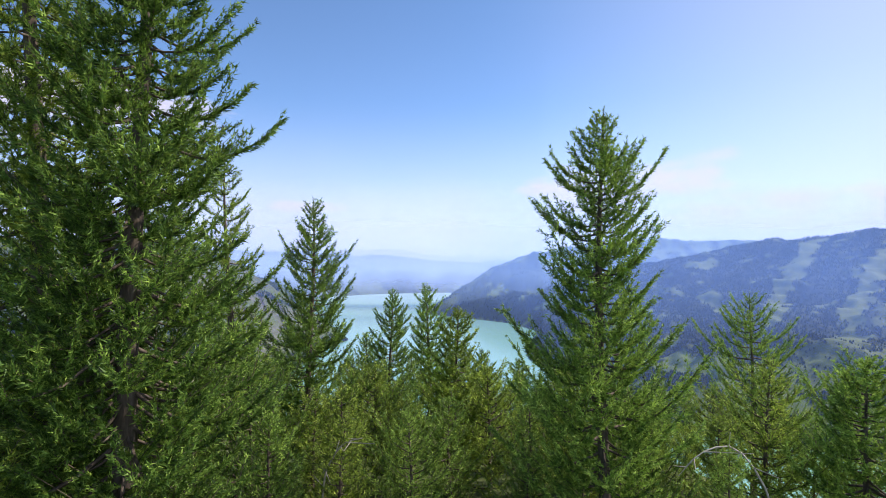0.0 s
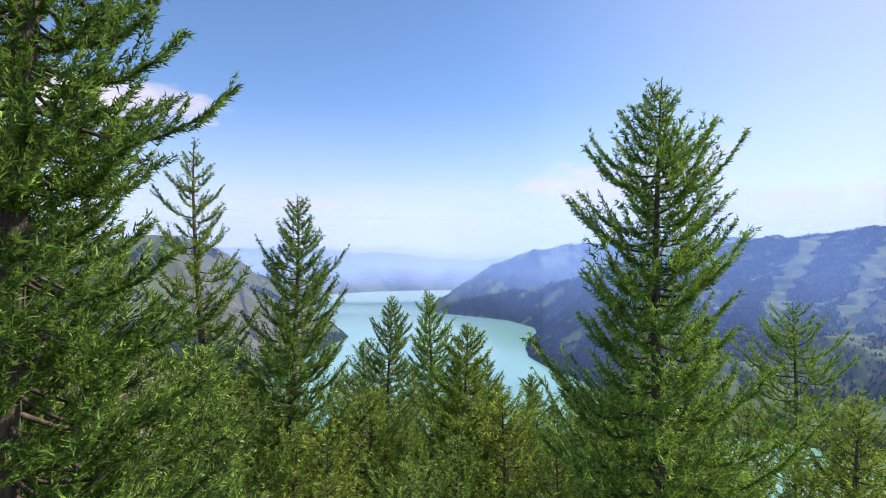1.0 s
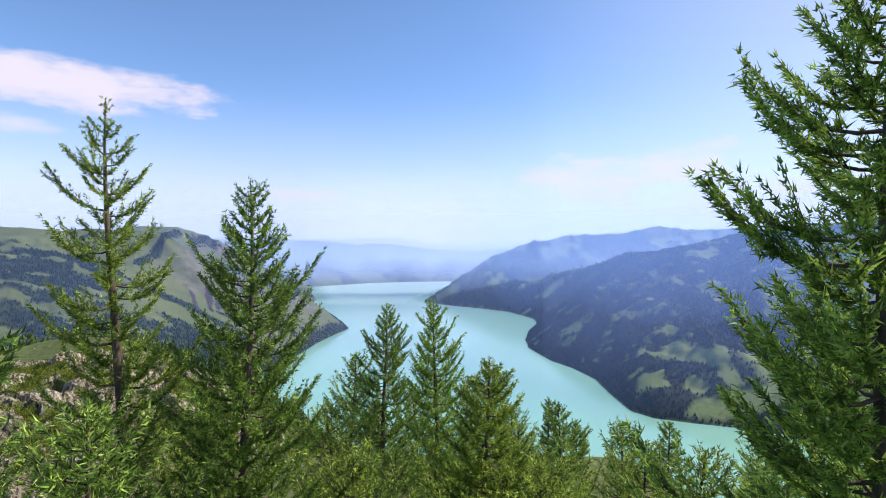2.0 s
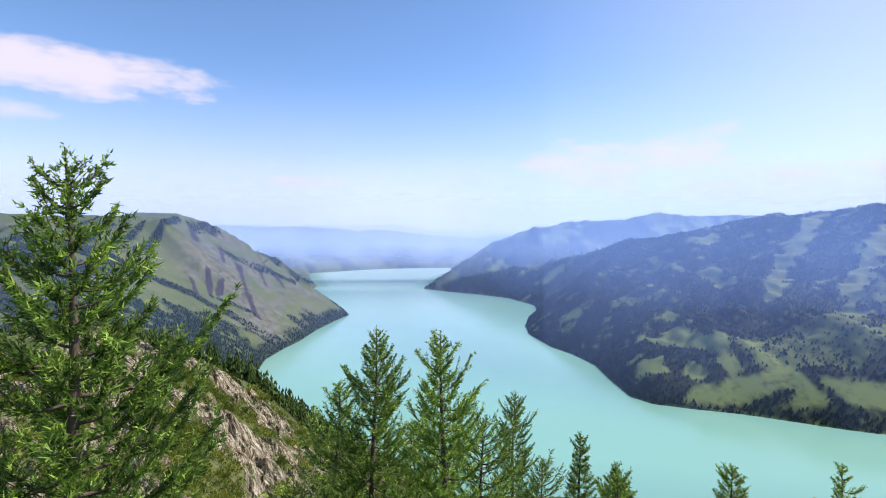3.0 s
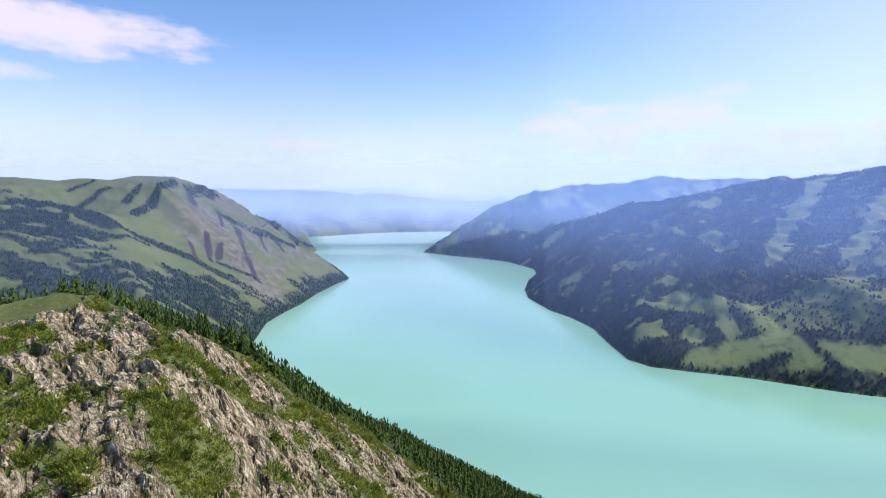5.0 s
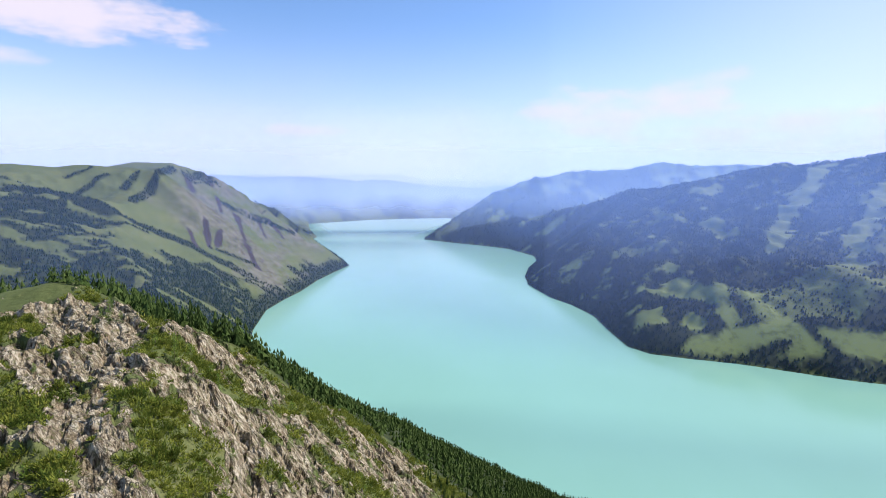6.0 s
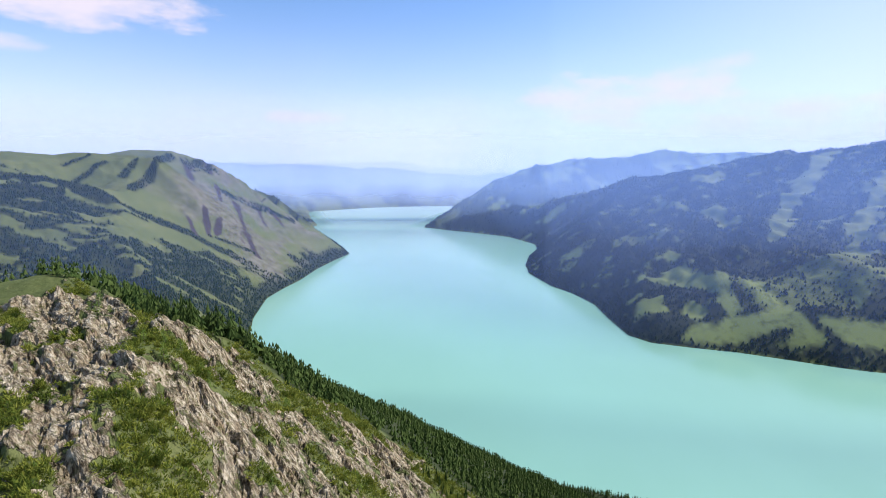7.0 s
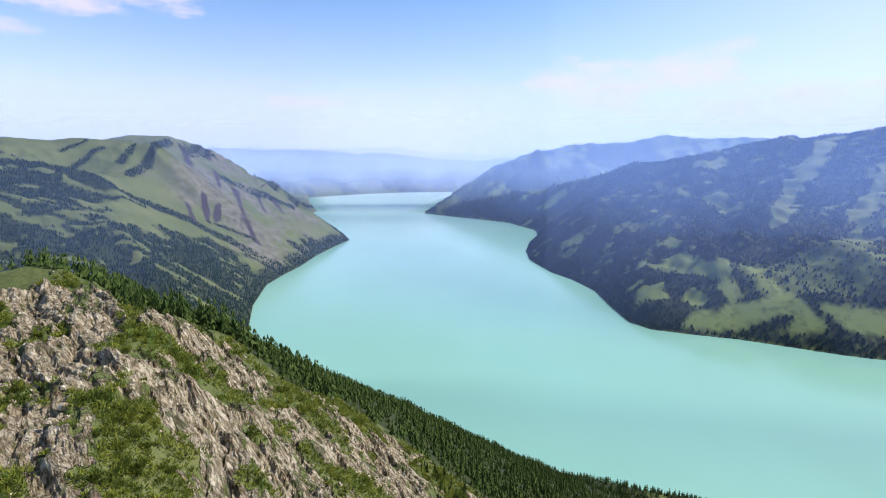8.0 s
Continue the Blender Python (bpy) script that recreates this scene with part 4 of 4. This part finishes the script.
v, f = copies(*low_spruce(301, 3, 4), x[rest], y[rest], z[rest] - 0.2, tall[rest], np.random.default_rng(8).uniform(1.3, 1.9, len(tall[rest])), 9)
tagged(new("spruce_wood", mesh_from("spruce_wood", v, f, SPRUCE)), "dense dark spruce wood on the slope to the lake", "forest", kind="stuff")


# ---- far woods round the lake ----
def far_cone():
    """A tree seen from afar: two stacked four-sided cones, one metre high."""
    ang = np.arange(4) * 2 * np.pi / 4
    v, f = [], []
    for z0, r, z1 in ((0.08, 0.24, 0.72), (0.42, 0.16, 1.0)):
        at = len(v)
        v += [(0, 0, z1)] + [(r * np.cos(a), r * np.sin(a), z0) for a in ang]
        f += [(at, at + 1 + i, at + 1 + (i + 1) % 4) for i in range(4)]
    return np.array(v), np.array(f)


def far_woods(name, seed, n, box, tall, label):
    rng = np.random.default_rng(seed)
    x, y = scatter(rng, n, *box)
    keep = np.abs(x) < 1.0 * y + 250
    x, y = x[keep], y[keep]
    h, rock, wood = land(x, y, True)[:3]
    keep = (wood > rng.uniform(0.15, 0.9, len(x))) & (h > 0.6)
    x, y, h = x[keep], y[keep], h[keep]
    size = rng.uniform(0.5, 1.3, len(x)) * tall
    v, f = copies(*far_cone(), x, y, h - 0.3, size, rng.uniform(1.3, 2.1, len(x)), seed)
    tagged(new(name, mesh_from(name, v, f, WOODS)), label, "forest", kind="stuff")


far_woods("valley_wood", 401, 78000, (-1500, -330, 560, 2000), 5.2, "dark conifer woods in bands on the green hillside")
far_woods("hillside_wood", 402, 66000, (250, 1900, 780, 2150), 5.8, "dense dark conifer forest on the shaded hillside")
far_woods("distant_wood", 403, 12000, (-900, 1900, 1990, 3400), 9.0, "distant hazy conifer forest on far hills")


# ======== rocks and shrubs on the flank ========
def boulder(seed, flat_z=0.6):
    rng = np.random.default_rng(seed)
    bm = bmesh.new()
    bmesh.ops.create_icosphere(bm, subdivisions=2, radius=1)
    cuts = rng.normal(0, 1, (9, 3))
    cuts /= np.linalg.norm(cuts, axis=1)[:, None]
    for v in bm.verts:
        p = np.array(v.co)
        for c in cuts:
            over = p @ c - 0.62
            if over > 0:
                p = p - c * over * 0.9
        p = p * (1 + 0.06 * rng.normal())
        v.co = p * np.array([1.25, 0.85, flat_z])
    me = bpy.data.meshes.new("boulder")
    bm.to_mesh(me)
    bm.free()
    me.materials.append(STONE)
    return me


BOULDERS = [boulder(500 + i, 0.55 + 0.12 * i) for i in range(4)]
rng = np.random.default_rng(91)
x, y = scatter(rng, 4000, -150, 10, 70, 240)
h, rock = land(x, y, True)[:2]
keep = (rock > 0.06) & (rock < 0.8) & (y < np.interp(x, CREST_X, CREST_Y) - 3)
x, y, h = x[keep][:170], y[keep][:170], h[keep][:170]
size_of = rng.uniform(0.5, 1.0, len(x)) ** 2 * 1.2
x, y, size_of = np.append(x, (-54.5, -51.8, -56.5)), np.append(y, (93.5, 91.5, 96.5)), np.append(size_of, (1.4, 1.0, 0.8))
h = land(x, y)
for i in range(len(x)):
    ob = new("boulder", BOULDERS[i % 4])
    size = float(size_of[i])
    ob.matrix_world = pose(x[i], y[i], h[i] + 0.15 * size, rng.uniform(-15, 15), rng.uniform(20, 50), rng.uniform(20, 60)) @ Matrix.Scale(size, 4)
    tagged(ob, "pale angular boulder lying on the rocky mountain flank", "boulder", "boulders on the flank")


def shrub(seed):
    rng = np.random.default_rng(seed)
    stems, at, way = [], [], []
    for k in range(9):
        d = np.array([rng.normal(0, 0.5), rng.normal(0, 0.5), rng.uniform(0.5, 1.0)])
        s = np.linspace(0, 1, 4)[:, None]
        line = d * s + np.array([0, 0, -0.15]) * s ** 2
        stems.append(tube(line, [0.03, 0.02, 0.014, 0.006], 3))
        for q in np.linspace(0.25, 1, 16):
            p = d * q + np.array([0, 0, -0.15]) * q ** 2 + rng.normal(0, 0.13, 3)
            at.append(p)
            way.append(d + [0, 0, 0.4])
    v, f = tufts(rng, np.array(at), np.array(way), np.full(len(at), 0.24), 0.045, 4)
    return mesh_from("stems", *joined(stems), BARK, True), mesh_from("leaves", v, f, SHRUB)


SHRUBS = [shrub(600 + i) for i in range(4)]
x, y = scatter(rng, 24000, -150, 30, 58, 232)
h, rock = land(x, y, True)[:2]
keep = (rock < 0.5) & (y < np.interp(x, CREST_X, CREST_Y)) & (h < Z0 - 20) & ((x > -128) | (y < 175))
cover = x[keep][250:], y[keep][250:], h[keep][250:]
x, y, h = x[keep][:250], y[keep][:250], h[keep][:250]
for i in range(len(x)):
    root = new("shrub")
    part("stem", SHRUBS[i % 4][0], root)
    part("foliage", SHRUBS[i % 4][1], root)
    root.matrix_world = pose(x[i], y[i], h[i] - 0.1, 0, 0, (i * 53) % 360) @ Matrix.Scale(float(rng.uniform(0.9, 2.4)), 4)
    tagged(root, "low green shrub growing between the rocks", "shrub", "shrubs on the flank")


def low_cover(x, y, h, seed):
    """Knee-high to man-high rounded bushes and tall herbs, too many to count."""
    rng = np.random.default_rng(seed)
    n = 15
    size = np.repeat(rng.uniform(0.35, 1.0, len(x)) ** 2 * 1.7 + 0.25, n)
    way = rng.normal(0, 1, (len(x) * n, 3))
    way[:, 2] = np.abs(way[:, 2]) + 0.15
    way /= np.linalg.norm(way, axis=1)[:, None]
    at = np.repeat(np.stack([x, y, h], -1), n, 0) + way * size[:, None] * rng.uniform(0.5, 0.9, len(size))[:, None]
    v, f = tufts(rng, at, way + [0, 0, 0.5], 0.35 + 0.35 * size, 0.13, 2)
    tagged(new("bush_cover", mesh_from("bush_cover", v, f, SHRUB)), "low green bushes and herbs covering the ground between rocks", "bushes", kind="stuff")


low_cover(*cover, 17)
